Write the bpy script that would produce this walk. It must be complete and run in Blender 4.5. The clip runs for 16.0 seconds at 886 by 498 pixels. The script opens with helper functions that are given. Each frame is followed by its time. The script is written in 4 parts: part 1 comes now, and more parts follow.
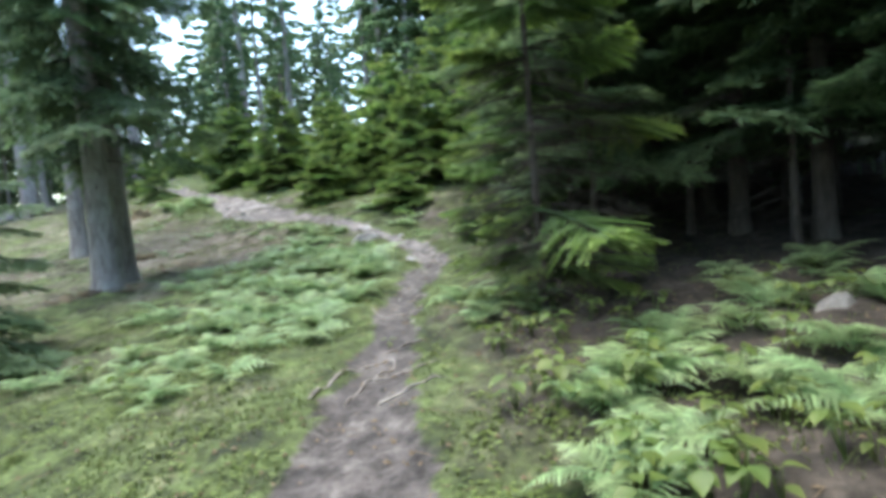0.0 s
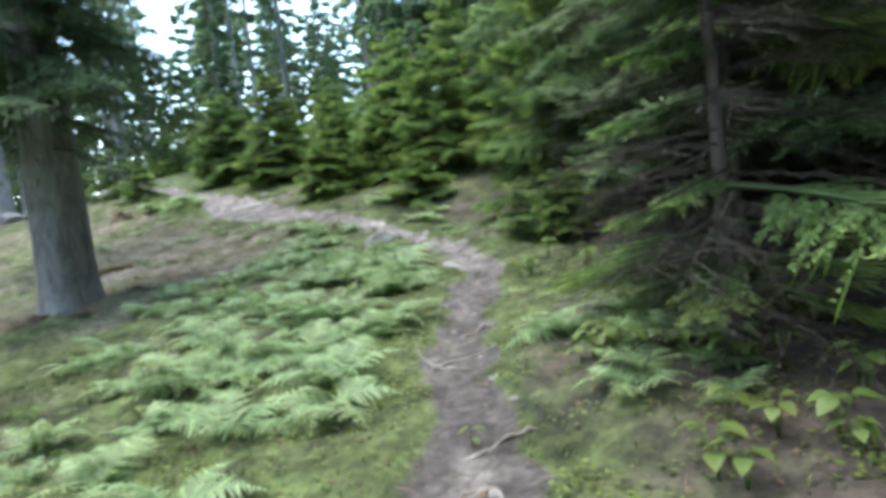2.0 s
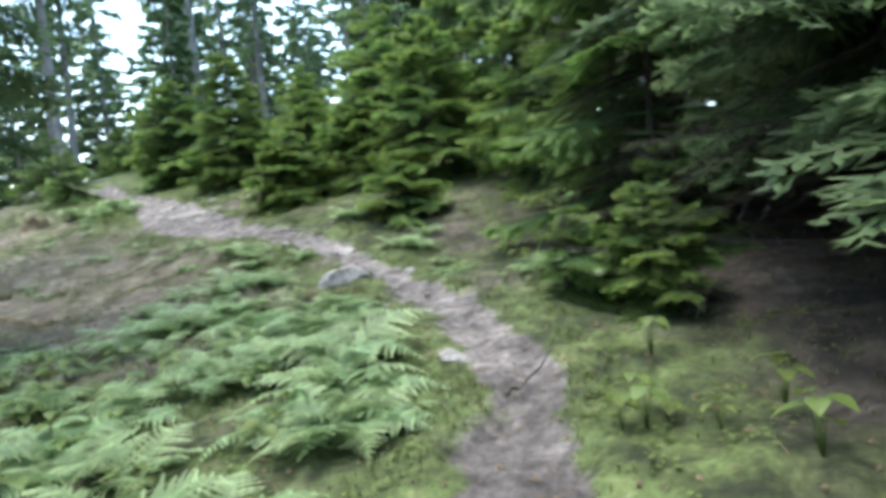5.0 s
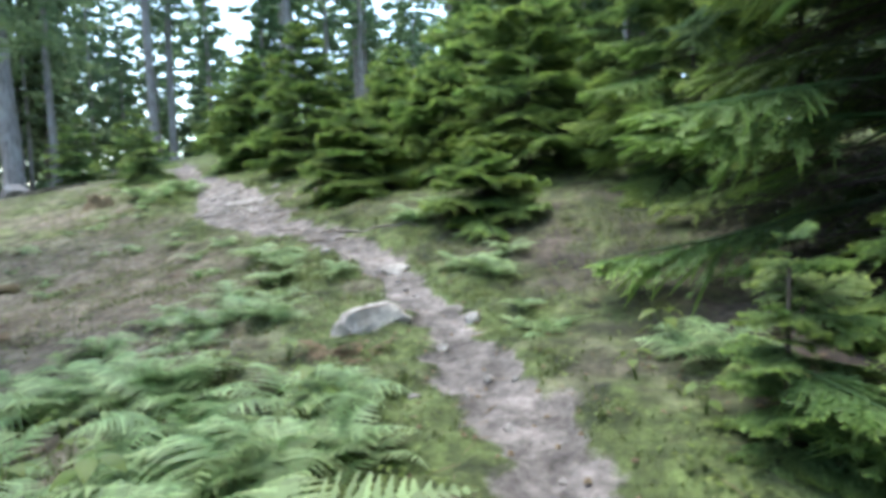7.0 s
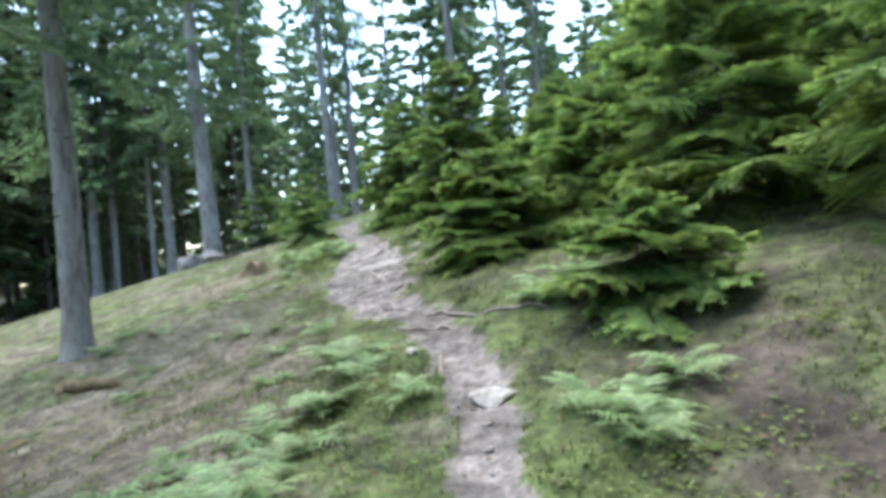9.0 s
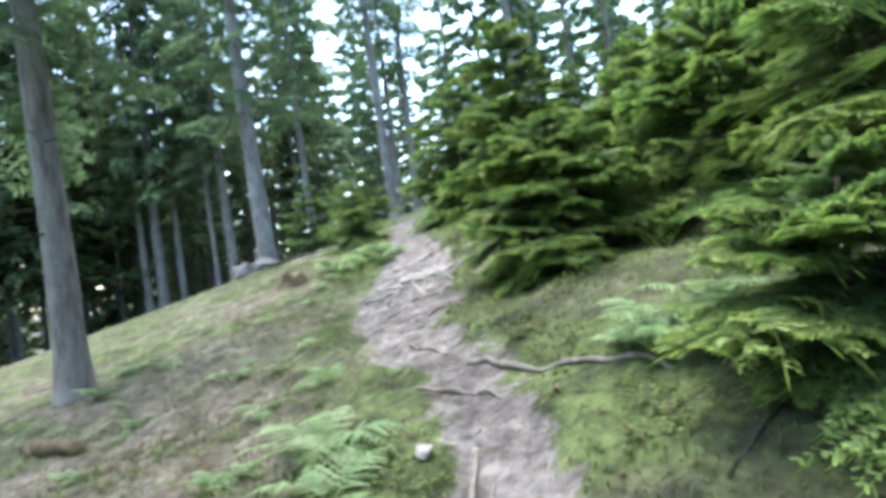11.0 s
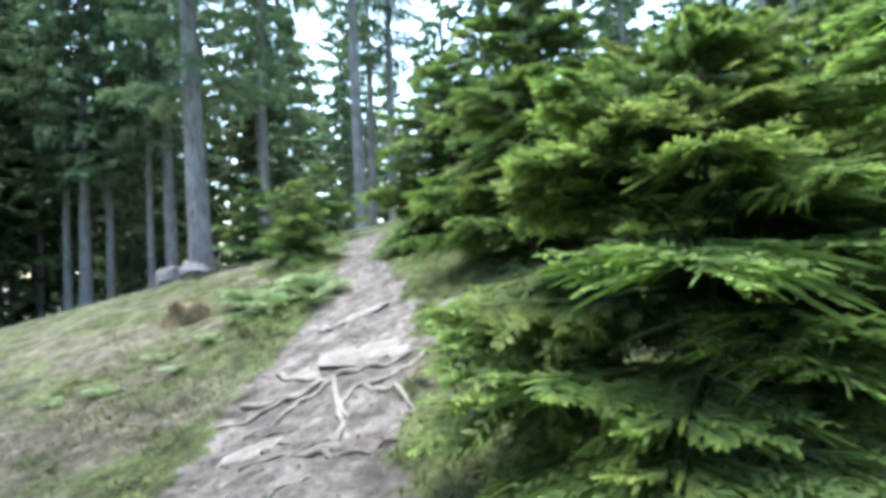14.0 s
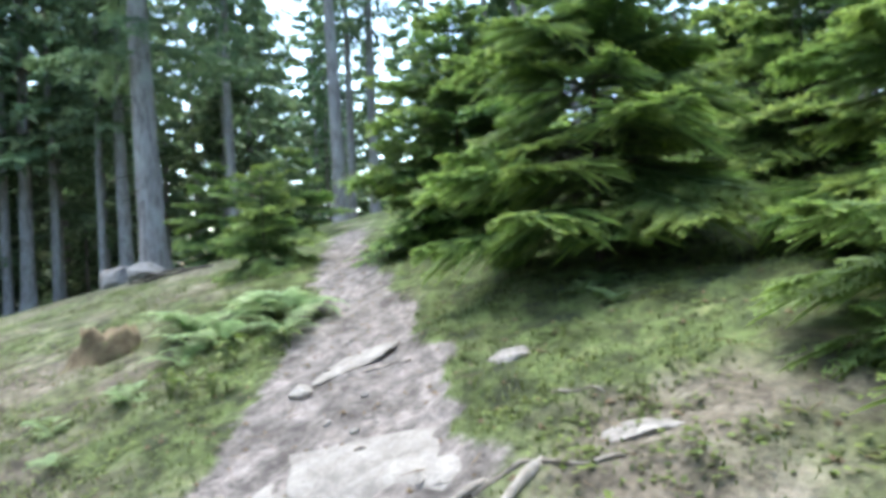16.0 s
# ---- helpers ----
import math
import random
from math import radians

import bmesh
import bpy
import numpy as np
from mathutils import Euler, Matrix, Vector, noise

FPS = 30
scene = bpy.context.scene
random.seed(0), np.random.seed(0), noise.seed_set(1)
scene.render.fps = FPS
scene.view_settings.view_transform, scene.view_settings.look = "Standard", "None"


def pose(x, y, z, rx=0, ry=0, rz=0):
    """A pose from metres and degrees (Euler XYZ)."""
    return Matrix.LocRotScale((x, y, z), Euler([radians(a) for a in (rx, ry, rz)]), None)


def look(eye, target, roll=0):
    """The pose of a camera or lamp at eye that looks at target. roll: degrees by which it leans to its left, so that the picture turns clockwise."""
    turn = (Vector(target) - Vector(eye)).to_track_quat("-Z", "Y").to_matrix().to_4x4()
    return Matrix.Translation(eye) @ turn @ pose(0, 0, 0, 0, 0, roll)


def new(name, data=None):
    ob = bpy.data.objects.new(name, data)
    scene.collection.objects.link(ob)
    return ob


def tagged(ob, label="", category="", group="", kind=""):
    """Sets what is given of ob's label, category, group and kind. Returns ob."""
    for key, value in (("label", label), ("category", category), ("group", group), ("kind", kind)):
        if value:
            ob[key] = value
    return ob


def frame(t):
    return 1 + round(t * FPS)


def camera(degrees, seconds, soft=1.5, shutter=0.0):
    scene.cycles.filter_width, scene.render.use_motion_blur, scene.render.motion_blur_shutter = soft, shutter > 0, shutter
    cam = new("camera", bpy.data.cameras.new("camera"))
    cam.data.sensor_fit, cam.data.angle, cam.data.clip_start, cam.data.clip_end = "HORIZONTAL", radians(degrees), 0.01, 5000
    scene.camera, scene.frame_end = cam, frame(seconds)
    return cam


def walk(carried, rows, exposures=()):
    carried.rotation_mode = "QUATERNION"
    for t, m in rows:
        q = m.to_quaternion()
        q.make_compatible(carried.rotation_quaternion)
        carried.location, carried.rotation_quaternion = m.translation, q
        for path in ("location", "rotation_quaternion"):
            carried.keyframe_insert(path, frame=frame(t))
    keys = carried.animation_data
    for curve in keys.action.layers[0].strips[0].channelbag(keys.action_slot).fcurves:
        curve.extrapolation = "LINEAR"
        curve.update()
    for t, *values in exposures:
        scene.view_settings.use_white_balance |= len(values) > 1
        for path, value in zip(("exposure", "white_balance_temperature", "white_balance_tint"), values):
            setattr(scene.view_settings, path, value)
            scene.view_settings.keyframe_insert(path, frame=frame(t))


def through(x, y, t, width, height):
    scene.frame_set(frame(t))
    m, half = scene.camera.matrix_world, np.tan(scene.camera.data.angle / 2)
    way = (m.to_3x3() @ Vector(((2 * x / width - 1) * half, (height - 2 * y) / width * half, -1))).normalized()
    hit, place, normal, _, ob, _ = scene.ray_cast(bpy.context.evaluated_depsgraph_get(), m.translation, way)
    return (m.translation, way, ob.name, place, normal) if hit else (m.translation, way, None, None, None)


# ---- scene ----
cam = camera(71.5, 16.0, soft=4.2)
METRES, EYE, TILT, LEAN, TURN = 21.0, 1.32, -3.5, 4.5, 0.0
ROWS = [
    (0.0, 0.0, 0.0, 0.0, 0.0, 0.0, -0.0),
    (0.5, -0.0058, 0.028, 0.0015, -0.1, -1.52, 0.18),
    (1.0, -0.0086, 0.0585, 0.001, -3.57, 1.59, -0.9),
    (1.5, -0.023, 0.0892, 0.0033, 8.38, 0.84, 1.22),
    (2.0, -0.0284, 0.1207, 0.0047, 0.13, -0.43, 1.53),
    (2.5, -0.0359, 0.1555, 0.0068, -1.83, -1.12, 1.14),
    (3.0, -0.0438, 0.1883, 0.0115, -2.77, 0.13, 0.05),
    (5.5, -0.0315, 0.3259, 0.0315, 0.09, -0.18, 0.99),
    (6.0, -0.0352, 0.3613, 0.0373, 5.35, 0.07, 0.09),
    (6.5, -0.0398, 0.389, 0.0432, 8.85, -0.81, 0.45),
    (7.0, -0.0254, 0.4202, 0.0428, 7.84, -1.1, -3.09),
    (7.5, -0.0147, 0.4581, 0.0467, 13.93, 2.19, -6.16),
    (8.0, -0.0068, 0.4877, 0.0531, 11.59, 1.73, -4.31),
    (8.5, -0.0114, 0.5165, 0.061, 20.19, 1.48, -2.51),
    (11.0, -0.058, 0.6518, 0.0759, 33.29, 1.2, 2.07),
    (11.5, -0.0737, 0.6775, 0.0837, 34.19, -0.24, 4.45),
    (12.0, -0.0917, 0.7119, 0.085, 38.15, 1.74, 0.25),
    (12.5, -0.1095, 0.7361, 0.0884, 40.09, -1.14, 0.2),
    (13.0, -0.1246, 0.7652, 0.0919, 33.89, 2.59, -0.14),
    (13.5, -0.1464, 0.7884, 0.0984, 33.18, 2.52, -0.23),
    (14.0, -0.1592, 0.8198, 0.1033, 31.18, 2.02, -3.29),
    (14.5, -0.1788, 0.8396, 0.1088, 37.92, -0.1, -1.68),
    (15.0, -0.1974, 0.8622, 0.1115, 35.43, -0.86, -4.93),
    (15.5, -0.2173, 0.883, 0.1146, 32.55, 0.93, -1.58),
    (16.0, -0.2372, 0.9056, 0.1142, 28.9, 1.12, -2.85),
]
walk(cam, [(t, pose(0, 0, EYE, TILT, LEAN, TURN) @ pose(METRES * x, METRES * y, METRES * z, 90 + pitch, roll, yaw)) for t, x, y, z, yaw, pitch, roll in ROWS],
     exposures=[(0.0, 2.7, 6700, 2), (2.5, 2.65, 6700, 2), (8.0, 2.7, 6700, 2), (11.0, 2.9, 6700, 2), (14.0, 2.92, 6700, 2), (16.0, 2.8, 6700, 2)])

# ---- daylight: a bright, thinly clouded sky over the wood ----
world = bpy.data.worlds.new("sky")
scene.world = world
world.use_nodes = True
wn = world.node_tree.nodes
sky = wn.new("ShaderNodeTexSky")
sky.sky_type = "NISHITA"
sky.sun_disc = False
sky.sun_elevation, sky.sun_rotation = radians(75), radians(-79)
sky.air_density, sky.dust_density, sky.ozone_density = 1.0, 1.5, 1.0
wn["Background"].inputs["Strength"].default_value = 0.15
world.node_tree.links.new(sky.outputs[0], wn["Background"].inputs[0])
sun = new("sun", bpy.data.lights.new("sun", "SUN"))
sun.data.energy, sun.data.angle, sun.data.color = 0.75, radians(60), (1.0, 0.96, 0.88)
sun.matrix_world = look((-10.5, 2, 40), (0, 0, 0))

# ---- materials ----


def shader(name):
    m = bpy.data.materials.new(name)
    m.use_nodes = True
    n, l = m.node_tree.nodes, m.node_tree.links
    return m, n, l, n["Principled BSDF"], n["Material Output"]


def noise_node(n, l, scale, detail=4.0, rough=0.6, stretch=None, space="Object"):
    tc = n.new("ShaderNodeTexCoord")
    out = tc.outputs[space]
    if stretch:
        mp = n.new("ShaderNodeMapping")
        mp.inputs["Scale"].default_value = stretch
        l.new(out, mp.inputs[0])
        out = mp.outputs[0]
    t = n.new("ShaderNodeTexNoise")
    t.inputs["Scale"].default_value, t.inputs["Detail"].default_value, t.inputs["Roughness"].default_value = scale, detail, rough
    l.new(out, t.inputs["Vector"])
    return t.outputs["Fac"]


def ramp(n, l, fac, *stops):
    r = n.new("ShaderNodeValToRGB")
    e = r.color_ramp.elements
    while len(e) < len(stops):
        e.new(0.5)
    for k, (p, c) in zip(e, stops):
        k.position, k.color = p, (*c, 1)
    l.new(fac, r.inputs[0])
    return r.outputs[0]


def blend(n, l, fac, a, b, mode="MIX"):
    x = n.new("ShaderNodeMix")
    x.data_type, x.blend_type = "RGBA", mode
    for k, v in ((0, fac), (6, a), (7, b)):
        if isinstance(v, (int, float)):
            x.inputs[k].default_value = v
        elif isinstance(v, tuple):
            x.inputs[k].default_value = (*v, 1)
        else:
            l.new(v, x.inputs[k])
    return x.outputs[2]


def bump(n, l, height, strength, distance, bsdf):
    b = n.new("ShaderNodeBump")
    b.inputs["Strength"].default_value, b.inputs["Distance"].default_value = strength, distance
    l.new(height, b.inputs["Height"])
    l.new(b.outputs[0], bsdf.inputs["Normal"])


def attribute(n, name):
    a = n.new("ShaderNodeAttribute")
    a.attribute_name = name
    return a.outputs["Fac"]


def random_of(n, kind="object"):
    if kind == "object":
        return n.new("ShaderNodeObjectInfo").outputs["Random"]
    return n.new("ShaderNodeNewGeometry").outputs["Random Per Island"]


def leafy(name, dark, light, tip, through=0.35, rough=0.6, by="tip"):
    """Needles or leaves: dark inside, lighter at the young tips, a little light passes through."""
    m, n, l, b, out = shader(name)
    big = noise_node(n, l, 2.0, 3)
    c = ramp(n, l, big, (0.3, dark), (0.7, light))
    young = n.new("ShaderNodeMath")
    young.operation = "POWER"
    l.new(attribute(n, by), young.inputs[0])
    young.inputs[1].default_value = 1.9
    c = blend(n, l, young.outputs[0], c, tip)
    shift = n.new("ShaderNodeHueSaturation")
    l.new(c, shift.inputs["Color"])
    mr = n.new("ShaderNodeMapRange")
    l.new(random_of(n, "island"), mr.inputs[0])
    mr.inputs[3].default_value, mr.inputs[4].default_value = 0.7, 1.35
    l.new(mr.outputs[0], shift.inputs["Value"])
    mh = n.new("ShaderNodeMapRange")
    l.new(random_of(n), mh.inputs[0])
    mh.inputs[3].default_value, mh.inputs[4].default_value = 0.485, 0.515
    l.new(mh.outputs[0], shift.inputs["Hue"])
    l.new(shift.outputs[0], b.inputs["Base Color"])
    b.inputs["Roughness"].default_value = rough
    t = n.new("ShaderNodeBsdfTranslucent")
    l.new(shift.outputs[0], t.inputs[0])
    mix = n.new("ShaderNodeMixShader")
    mix.inputs[0].default_value = through
    l.new(b.outputs[0], mix.inputs[1])
    l.new(t.outputs[0], mix.inputs[2])
    l.new(mix.outputs[0], out.inputs[0])
    return m


def barky(name, a, b_, lichen, scale=9.0):
    m, n, l, b, out = shader(name)
    plates = noise_node(n, l, scale, 6, 0.7, (1, 1, 0.25))
    patch = noise_node(n, l, 1.6, 3)
    c = ramp(n, l, plates, (0.32, a), (0.62, b_))
    c = blend(n, l, ramp(n, l, patch, (0.5, (0, 0, 0)), (0.68, (0.7, 0.7, 0.7))), c, lichen)
    l.new(c, b.inputs["Base Color"])
    b.inputs["Roughness"].default_value = 0.92
    bump(n, l, plates, 0.8, 0.03, b)
    return m


def earthy(name, *stops, scale=6.0, rough=0.95, depth=0.02):
    m, n, l, b, out = shader(name)
    f = noise_node(n, l, scale, 7, 0.68)
    c = ramp(n, l, f, *stops)
    g = noise_node(n, l, scale * 9, 3, 0.6)
    c = blend(n, l, 0.35, c, ramp(n, l, g, (0.3, (0.25, 0.25, 0.25)), (0.7, (0.8, 0.8, 0.8))), "OVERLAY")
    l.new(c, b.inputs["Base Color"])
    b.inputs["Roughness"].default_value = rough
    bump(n, l, f, 0.7, depth, b)
    return m


def ground_material():
    m, n, l, b, out = shader("forest_floor")
    broad, mid, fine = noise_node(n, l, 0.8, 7, 0.72), noise_node(n, l, 2.6, 6, 0.65), noise_node(n, l, 22, 5, 0.7)
    moss = ramp(n, l, mid, (0.36, (0.022, 0.030, 0.012)), (0.46, (0.060, 0.080, 0.026)), (0.58, (0.096, 0.131, 0.045)), (0.72, (0.165, 0.178, 0.082)))
    litter = ramp(n, l, mid, (0.3, (0.065, 0.055, 0.043)), (0.5, (0.145, 0.125, 0.10)), (0.72, (0.25, 0.228, 0.19)))
    soil = ramp(n, l, mid, (0.3, (0.07, 0.060, 0.058)), (0.47, (0.145, 0.130, 0.127)), (0.68, (0.27, 0.24, 0.236)))
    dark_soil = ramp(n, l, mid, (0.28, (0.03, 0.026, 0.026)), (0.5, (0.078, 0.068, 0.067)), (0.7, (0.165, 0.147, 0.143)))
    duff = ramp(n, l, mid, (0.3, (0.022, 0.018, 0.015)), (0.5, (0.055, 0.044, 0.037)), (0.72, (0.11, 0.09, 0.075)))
    # Duff and dark soil are real; the mask behind them also carries tree shade.
    litter = blend(n, l, attribute(n, "humus_shade"), litter, duff)
    soil = blend(n, l, attribute(n, "humus_shade"), soil, dark_soil)
    add = n.new("ShaderNodeMath")
    add.operation = "ADD"
    l.new(attribute(n, "litter"), add.inputs[0])
    l.new(broad, add.inputs[1])
    c = blend(n, l, ramp(n, l, add.outputs[0], (0.6, (0, 0, 0)), (0.86, (1, 1, 1))), moss, litter)
    worn = n.new("ShaderNodeMath")
    worn.operation = "MULTIPLY_ADD"
    l.new(fine, worn.inputs[0])
    worn.inputs[1].default_value = 0.5
    l.new(attribute(n, "trail"), worn.inputs[2])
    c = blend(n, l, ramp(n, l, worn.outputs[0], (0.55, (0, 0, 0)), (0.8, (1, 1, 1))), c, soil)
    c = blend(n, l, 0.55, c, ramp(n, l, fine, (0.3, (0.2, 0.2, 0.2)), (0.7, (0.8, 0.8, 0.8))), "OVERLAY")
    clump = noise_node(n, l, 7.5, 4, 0.7)
    c = blend(n, l, 0.7, c, ramp(n, l, clump, (0.36, (0.18, 0.18, 0.18)), (0.6, (0.74, 0.74, 0.74))), "OVERLAY")
    l.new(c, b.inputs["Base Color"])
    b.inputs["Roughness"].default_value = 0.95
    bump(n, l, fine, 0.9, 0.03, b)
    return m


NEEDLE = leafy("young_spruce_needles", (0.065, 0.12, 0.048), (0.12, 0.205, 0.076), (0.44, 0.60, 0.15), 0.5)
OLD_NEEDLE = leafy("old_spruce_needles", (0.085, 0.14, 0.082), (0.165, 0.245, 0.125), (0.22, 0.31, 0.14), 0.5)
FERN = leafy("fern_green", (0.21, 0.325, 0.152), (0.295, 0.415, 0.20), (0.36, 0.465, 0.24), 0.45, 0.5)
HERB = leafy("herb_green", (0.08, 0.13, 0.035), (0.135, 0.195, 0.05), (0.20, 0.25, 0.065), 0.4, 0.5)
GRASS = leafy("grass_green", (0.09, 0.12, 0.04), (0.14, 0.172, 0.062), (0.24, 0.23, 0.11), 0.45, 0.6)
BARK = barky("grey_spruce_bark", (0.13, 0.115, 0.11), (0.33, 0.305, 0.30), (0.37, 0.38, 0.36))
YOUNG_BARK = barky("brown_young_bark", (0.05, 0.04, 0.034), (0.12, 0.10, 0.088), (0.15, 0.145, 0.12), 18)
TWIG = barky("dead_twig", (0.028, 0.022, 0.019), (0.075, 0.062, 0.054), (0.10, 0.10, 0.08), 20)
ROOT = barky("worn_root", (0.12, 0.10, 0.09), (0.28, 0.25, 0.23), (0.34, 0.32, 0.29), 14)
PALE_ROOT = barky("pale_worn_root", (0.17, 0.15, 0.135), (0.37, 0.34, 0.315), (0.42, 0.40, 0.37), 14)
SLAB = earthy("grey_rock_slab", (0.3, (0.15, 0.137, 0.132)), (0.5, (0.25, 0.232, 0.225)), (0.72, (0.37, 0.35, 0.34)), scale=5, depth=0.03)
STONE = earthy("pale_stone", (0.3, (0.16, 0.145, 0.135)), (0.5, (0.36, 0.335, 0.32)), (0.72, (0.56, 0.53, 0.51)), scale=4)
ROTTEN = earthy("rotten_wood", (0.3, (0.07, 0.05, 0.03)), (0.55, (0.15, 0.118, 0.075)), (0.75, (0.13, 0.15, 0.06)), scale=7)
DEADLEAF = earthy("dead_bracken", (0.3, (0.11, 0.08, 0.05)), (0.7, (0.23, 0.17, 0.11)), scale=20)

# ---- the lie of the land ----
TRAIL_Y = (-6, 0, 2.5, 4.5, 7, 9, 10, 11.4, 13.6, 14.7, 16, 17, 18.2, 19.3, 20.3, 21.5, 23.5, 27, 32)
TRAIL_Z = (-0.1, 0.02, 0.02, 0.13, 0.25, 0.46, 0.56, 0.69, 0.85, 0.97, 1.17, 1.35, 1.52, 1.64, 1.75, 1.97, 2.37, 3.0, 3.95)
TRAIL_X = (-0.4, -0.4, -0.45, -0.62, -0.62, -0.35, -0.15, -0.47, -1.2, -1.72, -2.4, -3.25, -4.55, -5.5, -6.2, -6.9, -8.2, -11.1, -14.5)
SLOPE = (1.459, 0.576, 1.679, -0.0868, -0.3069, 0.1949, 0.0552, -0.0734, -0.157, -0.0569)
def hill(x, y):
    """The broad hillside, without the trail."""
    u, v = 4 * np.tanh(x / 40), 5 * np.tanh((y - 15) / 50)
    a = SLOPE
    z = a[0] + a[1] * u + a[2] * v + a[3] * u * u + a[4] * u * v + a[5] * v * v + a[6] * u ** 3 + a[7] * v ** 3 + a[8] * u * u * v + a[9] * u * v * v
    return z - 0.75 * np.exp(-((x + 10) ** 2 + (y - 18) ** 2) / 32) + 0.33 * np.exp(-((x + 10.8) ** 2 + (y - 18.2) ** 2) / 4)
def trail_x(y): return np.interp(y, TRAIL_Y, TRAIL_X)
def ground(x, y):
    y0 = np.clip(y, -6, 32)
    d = x - trail_x(y0)
    fix = np.interp(y0, TRAIL_Y, TRAIL_Z) - hill(trail_x(y0), y0)
    return hill(x, y) + fix * np.exp(-(d / 5.0) ** 2) * np.exp(-(np.maximum(np.abs(y - 13) - 19, 0) / 5) ** 2)


def trail_width(y):
    return np.interp(y, (0, 3, 5, 8, 13, 15, 17, 18.2, 19.5, 21, 22.5, 24, 26, 30), (0.46, 0.37, 0.25, 0.22, 0.21, 0.2, 0.22, 0.32, 0.66, 0.72, 0.6, 0.45, 0.36, 0.25))


def trail_mask(x, y):
    """1 on the trodden trail, 0 off it."""
    m = (trail_x(y + 0.3) - trail_x(y - 0.3)) / 0.6
    d = abs(x - trail_x(y)) / math.sqrt(1 + m * m)
    ragged = 0.2 * noise.noise((x * 1.7, y * 1.7, 3.0)) + 0.13 * noise.noise((x * 5, y * 5, 8.0)) + 0.08 * noise.noise((x * 14, y * 14, 1.0))
    w = trail_width(y) + ragged
    return min(1.0, max(0.0, (w + 0.1 - d) / 0.2)) if -8 < y < 33 else 0.0


def land(x, y):
    """Height of the ground, with its bumps and the hollow of the trail."""
    z = float(ground(x, y))
    if -20 < x < 10 and -6 < y < 34:
        k = trail_mask(x, y)
        p = Vector((x, y, 0))
        z += (1 - k) * (0.07 * noise.noise(p * 0.9) + 0.06 * noise.noise(p * 2.3) + 0.042 * noise.noise(p * 5.5))
        z += k * (0.03 * noise.noise(p * 2.0) + 0.05 * (0.35 - abs(noise.noise(p * 3.3))) + 0.03 * noise.noise(p * 8) - 0.06)
    return z


def spread(lo, hi, step, far):
    """Even steps from lo to hi, then ever wider ones out to far on both sides."""
    mid = list(np.arange(lo, hi, step))
    up, d = [], step
    while (up[-1] if up else hi) < far:
        up.append((up[-1] if up else hi) + d)
        d *= 1.22
    down, d = [], step
    while (down[-1] if down else lo) > -far:
        down.append((down[-1] if down else lo) - d)
        d *= 1.22
    return down[::-1] + mid + up


def build_ground():
    xs, ys = spread(-10.5, 3.5, 0.075, 600), spread(0, 27, 0.085, 600)
    verts, trail, litter = [], [], []
    for y in ys:
        for x in xs:
            verts.append((x, y, land(x, y)))
            trail.append(trail_mask(x, y))
            d = x - float(trail_x(min(max(y, -6), 32)))
            bare = math.exp(-((d + 3.2) / 2.2) ** 2) * math.exp(-((y - 16) / 5) ** 2) * 0.28
            bare += 0.45 * math.exp(-((x + 5.2) ** 2 + (y - 21.5) ** 2) / 0.7) - 0.3 * math.exp(-((x + 5.9) ** 2 + (y - 23.3) ** 2) / 0.9)
            side = min(1.0, max(0.0, (d - 0.5) / 1.2)) * (0.24 + 0.2 * min(1.0, max(0.0, (15.5 - y) / 3))) * min(1.0, max(0.0, (21 - y) / 3)) + min(1.0, max(0.0, (-d - 0.7) / 1.6)) * (0.2 if y > 11 else 0.1)
            side += 0.16 * noise.noise((x * 0.55, y * 0.55, 21.0)) + 0.1 * noise.noise((x * 1.9, y * 1.9, 27.0))
            side += 0.14 if d > 0.35 and y < 7.5 else 0.0
            litter.append(bare + side + (0.3 if math.hypot(x + 7, y - 15) > 30 else 0.0))
    # Dark soil at the start; right of the trail also paints tree shade.
    humus_shade = [max(min(1.0, max(0.0, (11.5 - y) / 4)) * (0.25 if x < float(trail_x(min(max(y, -6), 32))) - 0.7 else 1.0), min(1.0, max(0.0, x - float(trail_x(min(max(y, -6), 32))) - 0.25)) if 4 < y < 20 else 0.0) for x, y, z in verts]
    w = len(xs)
    faces = [(j * w + i, j * w + i + 1, (j + 1) * w + i + 1, (j + 1) * w + i) for j in range(len(ys) - 1) for i in range(w - 1)]
    me = bpy.data.meshes.new("ground")
    me.from_pydata(verts, [], faces)
    for key, values in (("trail", trail), ("litter", litter), ("humus_shade", humus_shade)):
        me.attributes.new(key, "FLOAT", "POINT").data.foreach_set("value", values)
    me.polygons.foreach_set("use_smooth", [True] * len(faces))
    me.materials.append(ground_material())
    return tagged(new("ground", me), "mossy forest floor with a trodden earth trail", "ground", kind="structure")


build_ground()

# ---- builders ----


def mesh_of(name, verts, faces, material, tips=None, smooth=True):
    me = bpy.data.meshes.new(name)
    me.from_pydata(verts, [], faces)
    if tips is not None:
        me.attributes.new("tip", "FLOAT", "POINT").data.foreach_set("value", tips)
    if smooth:
        me.polygons.foreach_set("use_smooth", [True] * len(faces))
    me.materials.append(material)
    return me


def part(name, me, parent, m=None, label="", kind=""):
    ob = new(name, me)
    ob.parent = parent
    if m is not None:
        ob.matrix_basis = m
    return tagged(ob, label, kind=kind)


